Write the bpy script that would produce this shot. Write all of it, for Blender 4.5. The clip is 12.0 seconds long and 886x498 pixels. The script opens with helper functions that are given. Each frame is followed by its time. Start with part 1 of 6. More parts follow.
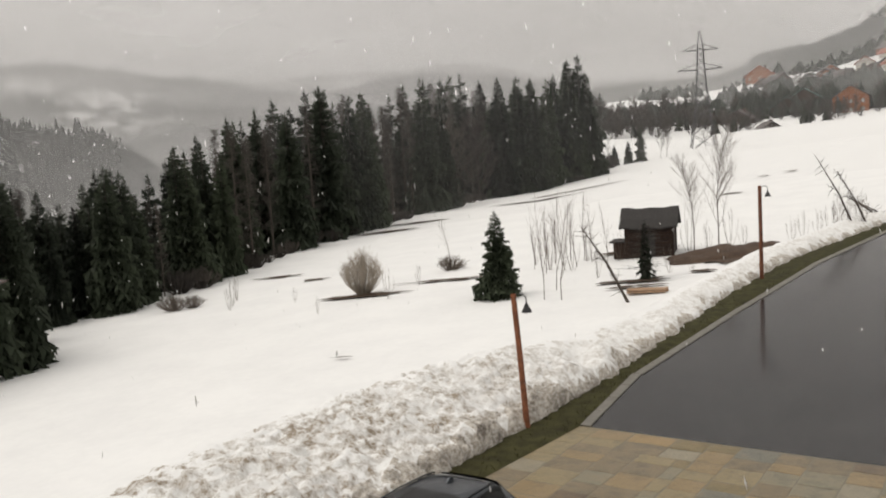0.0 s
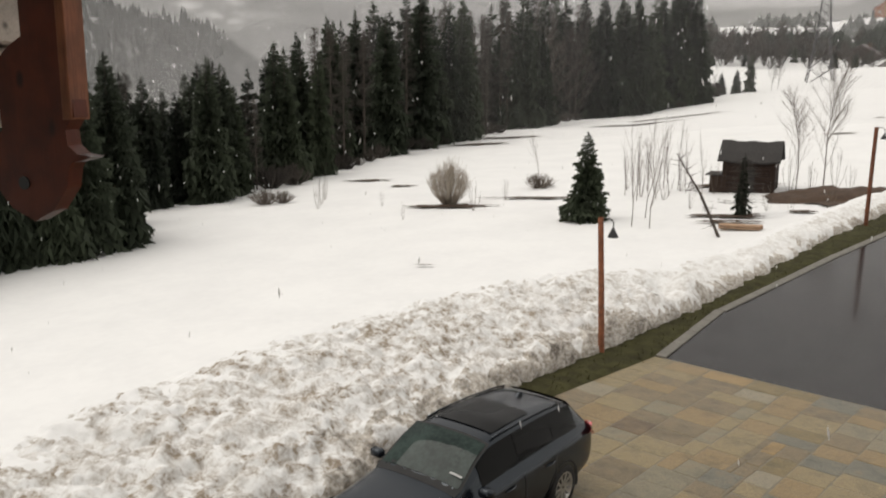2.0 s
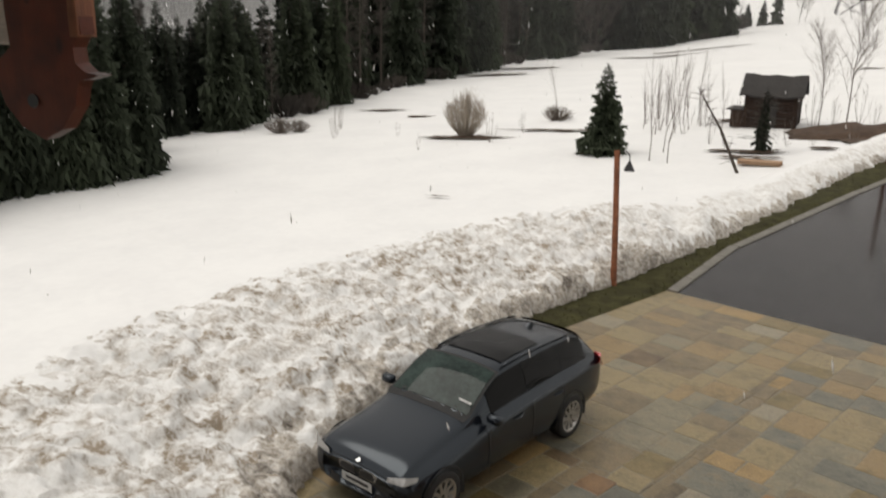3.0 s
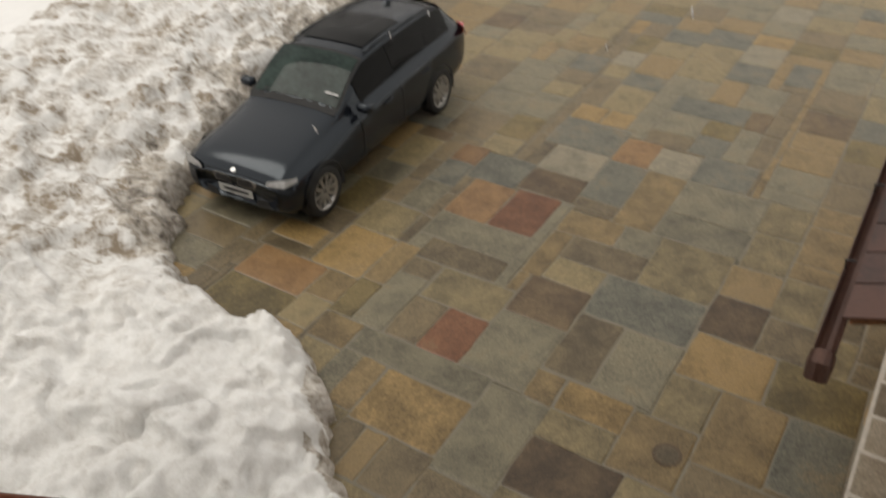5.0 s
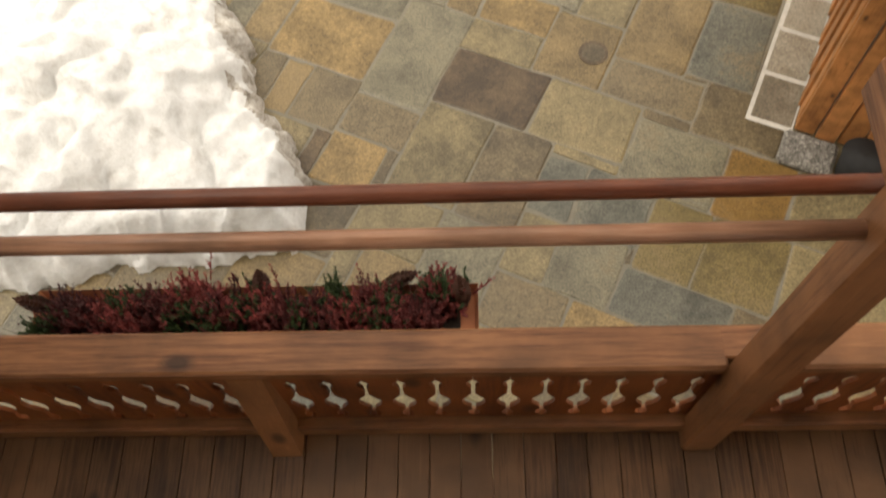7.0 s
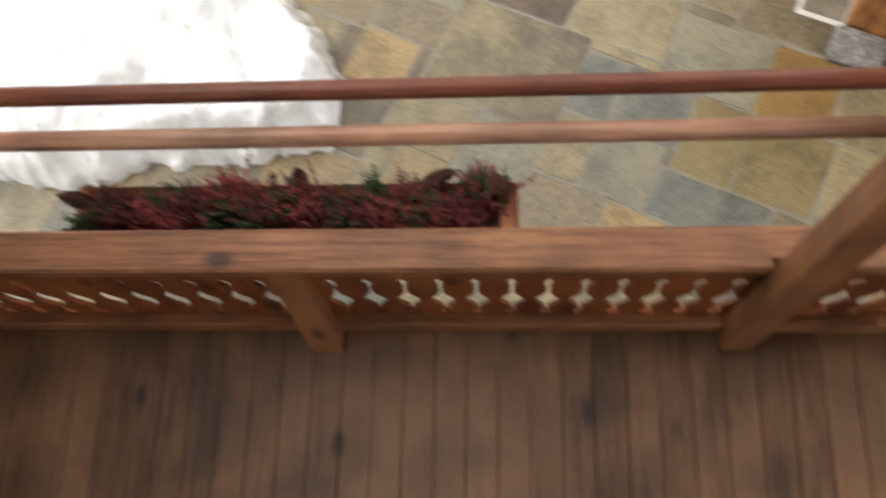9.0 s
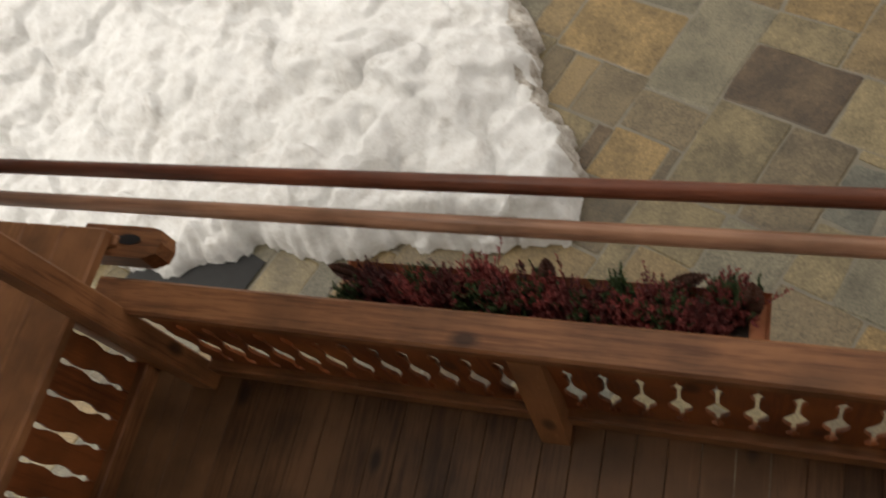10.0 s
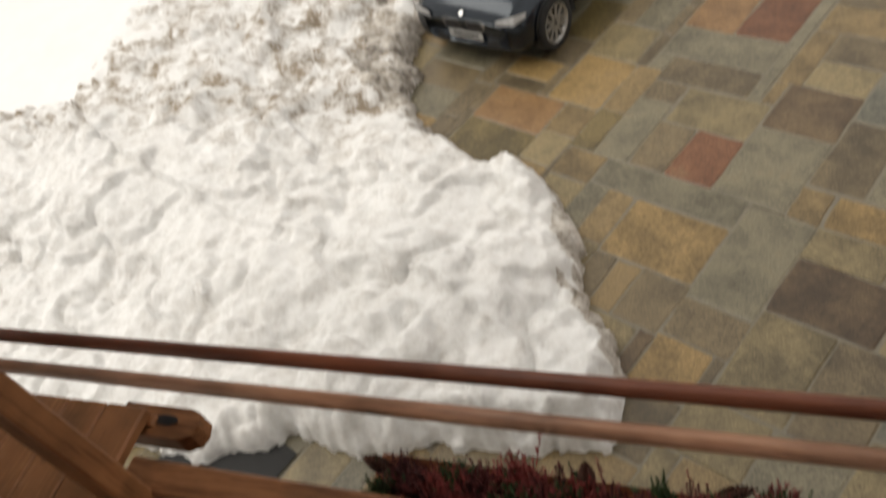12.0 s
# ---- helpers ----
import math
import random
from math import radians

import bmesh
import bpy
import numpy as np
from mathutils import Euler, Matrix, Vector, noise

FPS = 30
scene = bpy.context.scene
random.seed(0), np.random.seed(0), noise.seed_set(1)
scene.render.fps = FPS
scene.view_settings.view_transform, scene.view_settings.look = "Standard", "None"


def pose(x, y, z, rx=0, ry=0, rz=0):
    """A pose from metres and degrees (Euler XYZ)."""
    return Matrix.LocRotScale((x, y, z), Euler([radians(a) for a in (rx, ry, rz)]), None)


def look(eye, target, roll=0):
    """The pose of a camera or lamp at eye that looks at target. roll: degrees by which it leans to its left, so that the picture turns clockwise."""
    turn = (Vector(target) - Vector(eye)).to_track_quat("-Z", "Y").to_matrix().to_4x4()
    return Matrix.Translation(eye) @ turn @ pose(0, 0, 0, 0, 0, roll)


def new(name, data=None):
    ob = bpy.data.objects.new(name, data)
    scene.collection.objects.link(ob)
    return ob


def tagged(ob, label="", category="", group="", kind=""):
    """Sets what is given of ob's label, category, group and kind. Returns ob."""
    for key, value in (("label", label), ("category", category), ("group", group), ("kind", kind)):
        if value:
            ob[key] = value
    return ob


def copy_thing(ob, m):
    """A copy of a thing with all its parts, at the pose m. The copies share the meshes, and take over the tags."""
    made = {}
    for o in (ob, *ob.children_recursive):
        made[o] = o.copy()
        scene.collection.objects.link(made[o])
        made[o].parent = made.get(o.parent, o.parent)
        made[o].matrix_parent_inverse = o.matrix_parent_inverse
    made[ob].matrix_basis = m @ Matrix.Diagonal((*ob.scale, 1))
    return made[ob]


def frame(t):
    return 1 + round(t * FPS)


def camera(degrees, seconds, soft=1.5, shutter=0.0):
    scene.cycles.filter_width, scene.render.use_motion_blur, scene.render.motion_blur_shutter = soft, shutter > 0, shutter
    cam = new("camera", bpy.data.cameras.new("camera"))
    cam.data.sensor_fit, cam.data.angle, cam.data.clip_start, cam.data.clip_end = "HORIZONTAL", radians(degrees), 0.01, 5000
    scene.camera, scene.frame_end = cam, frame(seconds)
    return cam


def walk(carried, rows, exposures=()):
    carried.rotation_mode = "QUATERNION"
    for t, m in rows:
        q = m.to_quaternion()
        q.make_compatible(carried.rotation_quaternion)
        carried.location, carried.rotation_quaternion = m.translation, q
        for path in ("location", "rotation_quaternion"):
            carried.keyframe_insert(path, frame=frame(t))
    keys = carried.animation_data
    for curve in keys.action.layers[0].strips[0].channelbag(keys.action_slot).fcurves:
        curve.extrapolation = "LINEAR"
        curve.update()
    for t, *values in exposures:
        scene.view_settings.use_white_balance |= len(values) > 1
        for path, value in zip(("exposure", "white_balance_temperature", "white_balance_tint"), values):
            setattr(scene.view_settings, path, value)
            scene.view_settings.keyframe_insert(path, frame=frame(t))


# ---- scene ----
cam = camera(56.5, 12.0, soft=1.9, shutter=0.5)
PATH = [
    (0, (0.772, -0.158, 5.752), (0.36, 1.792, 5.582), -3.8),
    (0.5, (0.757, -0.125, 5.725), (0.31, 1.811, 5.496), -3.1),
    (1, (0.712, -0.096, 5.72), (0.141, 1.801, 5.449), -1.4),
    (1.5, (0.747, -0.1, 5.735), (0.107, 1.774, 5.455), -0.9),
    (2, (0.724, -0.057, 5.721), (0.115, 1.811, 5.351), 0.5),
    (2.5, (0.741, -0.061, 5.722), (0.05, 1.769, 5.303), 0.1),
    (2.7, (0.761, -0.07, 5.714), (0.089, 1.757, 5.253), 0.6),
    (4.5, (0.765, 0.128, 5.641), (0.36, 1.809, 4.635), -2.1),
    (5, (0.748, 0.2, 5.691), (0.479, 1.76, 4.469), -3.1),
    (5.5, (0.77, 0.245, 5.69), (0.604, 1.680, 4.307), -3.5),
    (6, (0.777, 0.265, 5.664), (0.692, 1.454, 4.057), -3.5),
    (6.5, (0.763, 0.294, 5.617), (0.683, 1.308, 3.895), -4.6),
    (7, (0.774, 0.291, 5.621), (0.686, 1.158, 3.821), -6.3),
    (8.8, (0.767, 0.292, 5.615), (0.721, 0.878, 3.704), -6.0),
    (9, (0.759, 0.294, 5.604), (0.59, 0.938, 3.718), -14.2),
    (9.5, (0.755, 0.281, 5.622), (0.248, 0.99, 3.822), -30.0),
    (10, (0.74, 0.274, 5.642), (0.028, 1.062, 3.947), -33.5),
    (10.5, (0.747, 0.269, 5.647), (-0.04, 1.126, 4.02), -33.3),
    (11, (0.747, 0.265, 5.646), (-0.064, 1.17, 4.057), -32.2),
    (11.5, (0.751, 0.264, 5.648), (-0.065, 1.21, 4.085), -31.1),
    (12, (0.743, 0.26, 5.652), (-0.077, 1.423, 4.246), -25.3),
]
LIGHT = ((0.0, 0.42, 6850), (2.5, 0.46, 6850), (4.5, 0.28, 6950), (5.0, 0.46, 7000), (5.5, 0.56, 7050), (6.0, 0.68, 7050), (6.5, 1.15, 7300), (7.0, 1.40, 7450), (9.0, 1.80, 6400), (9.5, 1.28, 6450), (10.0, 0.72, 7100), (10.5, 0.81, 7150), (11.5, 0.82, 7100), (12.0, 0.72, 7000))
walk(cam, [(t, look(eye, target, roll)) for t, eye, target, roll in PATH], [(t, stops, kelvin, 10) for t, stops, kelvin in LIGHT])

# ---- world and light: an overcast sky over a snowy slope ----
world = bpy.data.worlds.new("world")
scene.world = world
world.use_nodes = True
wn, wl = world.node_tree.nodes, world.node_tree.links
sky = wn.new("ShaderNodeTexSky")
sky.sky_type = "NISHITA"
sky.sun_disc = False
sky.sun_elevation, sky.sun_rotation = radians(61), radians(264)
veil = wn.new("ShaderNodeHueSaturation")
veil.inputs["Saturation"].default_value = 0.1
cloud = wn.new("ShaderNodeMixRGB")
cloud.inputs[0].default_value = 0.8
cloud.inputs[2].default_value = (7.4, 7.3, 7.25, 1)
wl.new(sky.outputs[0], veil.inputs["Color"])
wl.new(veil.outputs[0], cloud.inputs[1])
wl.new(cloud.outputs[0], wn["Background"].inputs[0])
wn["Background"].inputs[1].default_value = 0.095
sun = new("sun", bpy.data.lights.new("sun", "SUN"))
sun.data.energy, sun.data.angle, sun.data.color = 0.9, radians(40), (1, 0.97, 0.93)
sun.matrix_world = look((-9, -1, 16.5), (0, 0, 0))


# ---- materials ----
def surf(name, cols, scale=4.0, rough=0.7, bump=0.3, dist=0.01, stretch=(1, 1, 1), metal=0.0, fine=None, rand=0.0, coat=0.0, spread=(0.3, 0.7), spec=0.5, island=False, speck=0.0, tint=None):
    """A noise-mottled surface: colours from a ramp over two scales of noise, with bump; rand varies it from piece to piece."""
    m = bpy.data.materials.new(name)
    m.use_nodes = True
    n, l = m.node_tree.nodes, m.node_tree.links
    b = n["Principled BSDF"]
    tc = n.new("ShaderNodeTexCoord")
    mp = n.new("ShaderNodeMapping")
    mp.inputs["Scale"].default_value = stretch
    l.new(tc.outputs["Object"], mp.inputs[0])
    vec = mp.outputs[0]
    if rand or island:
        src = n.new("ShaderNodeNewGeometry").outputs["Random Per Island"] if island else n.new("ShaderNodeObjectInfo").outputs["Random"]
        off = n.new("ShaderNodeVectorMath")
        off.operation = "MULTIPLY_ADD"
        off.inputs[1].default_value = (37, 53, 71)
        l.new(src, off.inputs[0])
        l.new(vec, off.inputs[2])
        vec = off.outputs[0]
    a = n.new("ShaderNodeTexNoise")
    a.inputs["Scale"].default_value = scale
    a.inputs["Detail"].default_value = 6
    a.inputs["Roughness"].default_value = 0.6
    f = n.new("ShaderNodeTexNoise")
    f.inputs["Scale"].default_value = fine or scale * 9
    f.inputs["Detail"].default_value = 4
    l.new(vec, a.inputs[0])
    l.new(vec, f.inputs[0])
    mix = n.new("ShaderNodeMath")
    mix.operation = "MULTIPLY_ADD"
    mix.inputs[1].default_value = 0.3
    l.new(f.outputs[0], mix.inputs[0])
    half = n.new("ShaderNodeMath")
    half.operation = "MULTIPLY"
    half.inputs[1].default_value = 0.7
    l.new(a.outputs[0], half.inputs[0])
    l.new(half.outputs[0], mix.inputs[2])
    fac = mix.outputs[0]
    if rand:
        ad = n.new("ShaderNodeMath")
        ad.operation = "MULTIPLY_ADD"
        ad.inputs[1].default_value = rand
        sub = n.new("ShaderNodeMath")
        sub.operation = "SUBTRACT"
        sub.inputs[1].default_value = 0.5
        l.new(src, sub.inputs[0])
        l.new(sub.outputs[0], ad.inputs[0])
        l.new(fac, ad.inputs[2])
        fac = ad.outputs[0]
    ramp = n.new("ShaderNodeValToRGB")
    els = ramp.color_ramp.elements
    while len(els) < len(cols):
        els.new(0.5)
    for i, c in enumerate(cols):
        els[i].position = spread[0] + (spread[1] - spread[0]) * i / max(1, len(cols) - 1)
        els[i].color = (*c, 1)
    l.new(fac, ramp.inputs[0])
    col = ramp.outputs[0]
    if speck:
        # mineral grains, lighter and darker than the stone
        g = n.new("ShaderNodeTexNoise")
        g.inputs["Scale"].default_value, g.inputs["Detail"].default_value = 75, 3
        l.new(vec, g.inputs[0])
        gr = n.new("ShaderNodeMapRange")
        gr.inputs["From Min"].default_value, gr.inputs["From Max"].default_value = 0.3, 0.7
        gr.inputs["To Min"].default_value, gr.inputs["To Max"].default_value = 1 - speck, 1 + speck
        l.new(g.outputs[0], gr.inputs["Value"])
        gm = n.new("ShaderNodeVectorMath")
        gm.operation = "SCALE"
        l.new(col, gm.inputs[0])
        l.new(gr.outputs[0], gm.inputs["Scale"])
        col = gm.outputs[0]
    l.new(col, b.inputs["Base Color"])
    b.inputs["Roughness"].default_value = rough
    b.inputs["Metallic"].default_value = metal
    b.inputs["Specular IOR Level"].default_value = spec
    b.inputs["Coat Weight"].default_value = coat
    if tint:
        b.inputs["Specular Tint"].default_value = (*tint, 1)
    if bump:
        bp = n.new("ShaderNodeBump")
        bp.inputs["Strength"].default_value = bump
        bp.inputs["Distance"].default_value = dist
        l.new(mix.outputs[0], bp.inputs["Height"])
        l.new(bp.outputs[0], b.inputs["Normal"])
    return m


def wood(name, dark, light, axis, rough=0.5, rand=0.25):
    st = [46, 46, 46]
    st["xyz".index(axis)] = 2.2
    mid = tuple((a + b) / 2 for a, b in zip(dark, light))
    m = surf(name, [tuple(c * 0.62 for c in dark), dark, mid, mid, light], 2.2, rough, 0.25, 0.003, st, rand=rand, fine=9, spread=(0.22, 0.76))
    # dark knots, a little longer than wide
    n, l = m.node_tree.nodes, m.node_tree.links
    b = n["Principled BSDF"]
    src = b.inputs["Base Color"].links[0].from_socket
    tc, mp, vo = n.new("ShaderNodeTexCoord"), n.new("ShaderNodeMapping"), n.new("ShaderNodeTexVoronoi")
    ks = [9.0, 9.0, 9.0]
    ks["xyz".index(axis)] = 4.6
    mp.inputs["Scale"].default_value = ks
    l.new(tc.outputs["Object"], mp.inputs[0])
    l.new(mp.outputs[0], vo.inputs["Vector"])
    vo.inputs["Scale"].default_value = 0.8
    mr = n.new("ShaderNodeMapRange")
    mr.inputs["From Min"].default_value, mr.inputs["From Max"].default_value = 0.06, 0.15
    mr.inputs["To Min"].default_value, mr.inputs["To Max"].default_value = 0.28, 1.0
    l.new(vo.outputs["Distance"], mr.inputs["Value"])
    mul = n.new("ShaderNodeMixRGB")
    mul.blend_type = "MULTIPLY"
    mul.inputs[0].default_value = 1.0
    l.new(src, mul.inputs[1])
    l.new(mr.outputs[0], mul.inputs[2])
    # weathered blotches
    bl, br = n.new("ShaderNodeTexNoise"), n.new("ShaderNodeMapRange")
    bl.inputs["Scale"].default_value, bl.inputs["Detail"].default_value = 7.0, 8
    l.new(tc.outputs["Object"], bl.inputs[0])
    br.inputs["From Min"].default_value, br.inputs["From Max"].default_value = 0.32, 0.62
    br.inputs["To Min"].default_value, br.inputs["To Max"].default_value = 0.56, 1.08
    l.new(bl.outputs[0], br.inputs["Value"])
    mu2 = n.new("ShaderNodeMixRGB")
    mu2.blend_type = "MULTIPLY"
    mu2.inputs[0].default_value = 1.0
    l.new(mul.outputs[0], mu2.inputs[1])
    l.new(br.outputs[0], mu2.inputs[2])
    l.new(mu2.outputs[0], b.inputs["Base Color"])
    b.inputs["Specular IOR Level"].default_value = 0.3
    return m


BROWN, TAN = (0.150, 0.056, 0.0215), (0.37, 0.168, 0.072)
wood_x = wood("stained_wood_x", BROWN, TAN, "x")
wood_y = wood("stained_wood_y", BROWN, TAN, "y")
wood_z = wood("stained_wood_z", BROWN, TAN, "z")
panel_z = wood("panel_wood", (0.15, 0.040, 0.011), (0.29, 0.092, 0.027), "z")
pale_x = wood("pale_bar_wood", (0.33, 0.165, 0.098), (0.54, 0.315, 0.205), "x", 0.35)
red_x = wood("red_bar_wood", (0.125, 0.036, 0.018), (0.235, 0.080, 0.040), "x", 0.4)
deck_y = wood("deck_wood", (0.092, 0.042, 0.018), (0.225, 0.118, 0.058), "y", 0.5, 0.22)
pole_wood = wood("pole_wood", (0.14, 0.05, 0.025), (0.30, 0.11, 0.05), "z", 0.5)
carved_wood = wood("carved_board_wood", (0.066, 0.014, 0.006), (0.12, 0.027, 0.011), "z", 0.5)
log_x = wood("weathered_log", (0.46, 0.405, 0.35), (0.66, 0.60, 0.53), "x", 0.8)
hut_wood = wood("old_hut_wood", (0.022, 0.014, 0.011), (0.055, 0.032, 0.022), "z", 0.85)
hut_roof = surf("old_shingle", [(0.012, 0.011, 0.011), (0.04, 0.036, 0.033)], 3, 0.85, 0.6, 0.03, (8, 1, 1))
snow_field = surf("snow_field", [(0.70, 0.70, 0.695), (0.76, 0.76, 0.75)], 0.35, 0.7, 0.35, 0.05, fine=3.5, spread=(0.35, 0.6))
def old_snow(name, clean, dirt, veins, bump):
    """Coarse old snow: granular white with brownish dirt gathered in veins and pockets; cleaner towards the house."""
    m = surf(name, clean, 9.0, 0.72, bump, 0.030, (1, 1, 1.4), fine=48, spread=(0.30, 0.62), speck=0.05)
    n, l = m.node_tree.nodes, m.node_tree.links
    b = n["Principled BSDF"]
    white = b.inputs["Base Color"].links[0].from_socket
    tc = n.new("ShaderNodeTexCoord")
    masks = []
    for scale, detail, lo, hi in ((1.15, 8, 0.36, 0.62), (4.2, 9, 0.42, 0.60), (15.0, 6, 0.38, 0.64)):
        no, mr = n.new("ShaderNodeTexNoise"), n.new("ShaderNodeMapRange")
        no.inputs["Scale"].default_value, no.inputs["Detail"].default_value = scale, detail
        no.inputs["Roughness"].default_value, no.inputs["Distortion"].default_value = 0.66, 0.5
        l.new(tc.outputs["Object"], no.inputs[0])
        mr.inputs["From Min"].default_value, mr.inputs["From Max"].default_value = lo, hi
        l.new(no.outputs[0], mr.inputs["Value"])
        masks.append(mr.outputs[0])
    sep, near = n.new("ShaderNodeSeparateXYZ"), n.new("ShaderNodeMapRange")
    l.new(tc.outputs["Object"], sep.inputs[0])
    l.new(sep.outputs["Y"], near.inputs["Value"])
    near.inputs["From Min"].default_value, near.inputs["From Max"].default_value = 5.6, 6.5
    near.inputs["To Min"].default_value, near.inputs["To Max"].default_value = 0.24, 1.0

    away = n.new("ShaderNodeMapRange")
    l.new(sep.outputs["Y"], away.inputs["Value"])
    away.inputs["From Min"].default_value, away.inputs["From Max"].default_value = 16.0, 25.0
    away.inputs["To Min"].default_value, away.inputs["To Max"].default_value = 1.0, 0.4

    def times(a, c, const=None):
        k = n.new("ShaderNodeMath")
        k.operation = "MULTIPLY"
        l.new(a, k.inputs[0])
        if const is None:
            l.new(c, k.inputs[1])
        else:
            k.inputs[1].default_value = const
        return k.outputs[0]

    half = n.new("ShaderNodeMath")
    half.operation = "MULTIPLY_ADD"
    l.new(masks[0], half.inputs[0])
    half.inputs[1].default_value, half.inputs[2].default_value = 0.75, 0.25
    fine = n.new("ShaderNodeMath")
    fine.operation = "MULTIPLY_ADD"
    l.new(masks[2], fine.inputs[0])
    fine.inputs[1].default_value, fine.inputs[2].default_value = 0.6, 0.4
    amount = times(times(times(times(masks[1], half.outputs[0]), fine.outputs[0]), near.outputs[0]), None, veins)
    amount = times(amount, away.outputs[0])
    mix = n.new("ShaderNodeMixRGB")
    l.new(amount, mix.inputs[0])
    l.new(white, mix.inputs[1])
    mix.inputs[2].default_value = (*dirt, 1)
    l.new(mix.outputs[0], b.inputs["Base Color"])
    return m


snow_old = old_snow("snow_old", [(0.58, 0.575, 0.555), (0.70, 0.698, 0.682), (0.76, 0.76, 0.748), (0.785, 0.785, 0.775)], (0.25, 0.20, 0.145), 1.7, 0.8)
snow_dirty = old_snow("dirty_snow", [(0.13, 0.108, 0.083), (0.30, 0.262, 0.215), (0.50, 0.462, 0.41), (0.66, 0.64, 0.60)], (0.055, 0.042, 0.032), 1.2, 1.0)
STONE = {
    "buff": ((0.132, 0.104, 0.055), (0.213, 0.167, 0.086)), "grey": ((0.112, 0.099, 0.066), (0.175, 0.154, 0.101)), "taupe": ((0.093, 0.071, 0.041), (0.152, 0.116, 0.065)),
    "tan": ((0.137, 0.097, 0.045), (0.211, 0.148, 0.068)), "olive": ((0.089, 0.067, 0.028), (0.154, 0.115, 0.047)), "ochre": ((0.157, 0.105, 0.042), (0.254, 0.169, 0.068)),
    "slate": ((0.073, 0.071, 0.055), (0.126, 0.120, 0.091)), "brown": ((0.067, 0.044, 0.024), (0.117, 0.080, 0.042)), "rust": ((0.112, 0.065, 0.020), (0.178, 0.102, 0.031)),
    "orange": ((0.152, 0.085, 0.037), (0.218, 0.126, 0.055)), "red": ((0.112, 0.046, 0.021), (0.168, 0.076, 0.037)), "pale": ((0.147, 0.129, 0.090), (0.223, 0.194, 0.135)),
}


def flag_material(kind):
    lo, hi = STONE[kind]
    worn = tuple(0.6 * a + 0.4 * b for a, b in zip(hi, (0.19, 0.135, 0.07)))
    return surf(kind + "_flagstone", [tuple(c * 0.72 for c in lo), lo, tuple((a + b) / 2 for a, b in zip(lo, hi)), hi, worn], 3.2, 0.38, 1.0, 0.014, rand=0.16, fine=22, spread=(0.32, 0.68), speck=0.42, spec=0.40)


flag = {kind: flag_material(kind) for kind in STONE}
mortar = surf("mortar", [(0.125, 0.110, 0.080), (0.190, 0.168, 0.123)], 6, 0.6, 0.4)
lime = surf("lime_joint", [(0.38, 0.36, 0.315), (0.60, 0.57, 0.51)], 9, 0.8, 0.4)
sett_stone = surf("pale_sett", [(0.14, 0.115, 0.08), (0.22, 0.19, 0.14), (0.30, 0.265, 0.205)], 6, 0.45, 0.6, 0.008, fine=40, rand=0.4, speck=0.4)
asphalt = surf("wet_asphalt", [(0.012, 0.0115, 0.012), (0.024, 0.0225, 0.0222)], 1.2, 0.12, 0.2, 0.003, fine=90, spread=(0.35, 0.65), spec=0.12)
kerb_stone = surf("kerb_stone", [(0.09, 0.083, 0.070), (0.175, 0.163, 0.138)], 5, 0.6, 0.5)
verge_mat = surf("wet_grass_verge", [(0.014, 0.012, 0.005), (0.036, 0.034, 0.012), (0.062, 0.058, 0.022)], 3, 0.85, 0.9, 0.03, fine=30, spec=0.15)
earth = surf("bare_earth", [(0.03, 0.018, 0.011), (0.085, 0.05, 0.03)], 2, 0.9, 0.9, 0.05)
bark = surf("bark", [(0.03, 0.023, 0.018), (0.09, 0.073, 0.06)], 3, 0.9, 0.8, 0.02, (6, 6, 1))
sawn = surf("pale_sawn_wood", [(0.24, 0.14, 0.08), (0.42, 0.28, 0.18)], 6, 0.7, 0.3)
twig = surf("twig", [(0.08, 0.062, 0.05), (0.17, 0.14, 0.115)], 3, 0.85, 0)
willow = surf("willow_twig", [(0.26, 0.22, 0.18), (0.42, 0.37, 0.31)], 3, 0.85, 0)
needles = surf("spruce_needles", [(0.009, 0.013, 0.0075), (0.022, 0.029, 0.0165), (0.035, 0.045, 0.025)], 0.8, 0.8, 0, rand=0.35, fine=6, spec=0.3)
larch = surf("bare_larch_twigs", [(0.026, 0.021, 0.017), (0.058, 0.048, 0.039)], 0.8, 0.85, 0, rand=0.3)
far_wood = surf("far_spruce", [(0.010, 0.014, 0.010), (0.035, 0.042, 0.032)], 0.05, 0.9, 0, island=True)
hill_mat = surf("wooded_hillside", [(0.025, 0.028, 0.024), (0.06, 0.062, 0.055), (0.5, 0.5, 0.5), (0.78, 0.78, 0.78)], 0.011, 0.9, 0, fine=0.07, spread=(0.46, 0.64))
steel = surf("galvanised_steel", [(0.03, 0.03, 0.031), (0.07, 0.07, 0.071)], 2, 0.6, 0, metal=0.2)
black_metal = surf("black_iron", [(0.008, 0.008, 0.009), (0.02, 0.02, 0.022)], 6, 0.4, 0.1)
car_paint = surf("dark_grey_paint", [(0.006, 0.0073, 0.0105), (0.008, 0.0096, 0.0135)], 3, 0.16, 0, spec=0.5, tint=(0.80, 0.91, 1.0))
car_glass = surf("car_glass", [(0.001, 0.0012, 0.0012), (0.0016, 0.0018, 0.0018)], 2, 0.06, 0, spec=0.1)
screen_glass = surf("windscreen_glass", [(0.008, 0.016, 0.014), (0.030, 0.048, 0.042)], 2.2, 0.05, 0, spread=(0.42, 0.6), spec=0.16)
rubber = surf("rubber", [(0.010, 0.010, 0.010), (0.02, 0.02, 0.02)], 9, 0.8, 0.2)
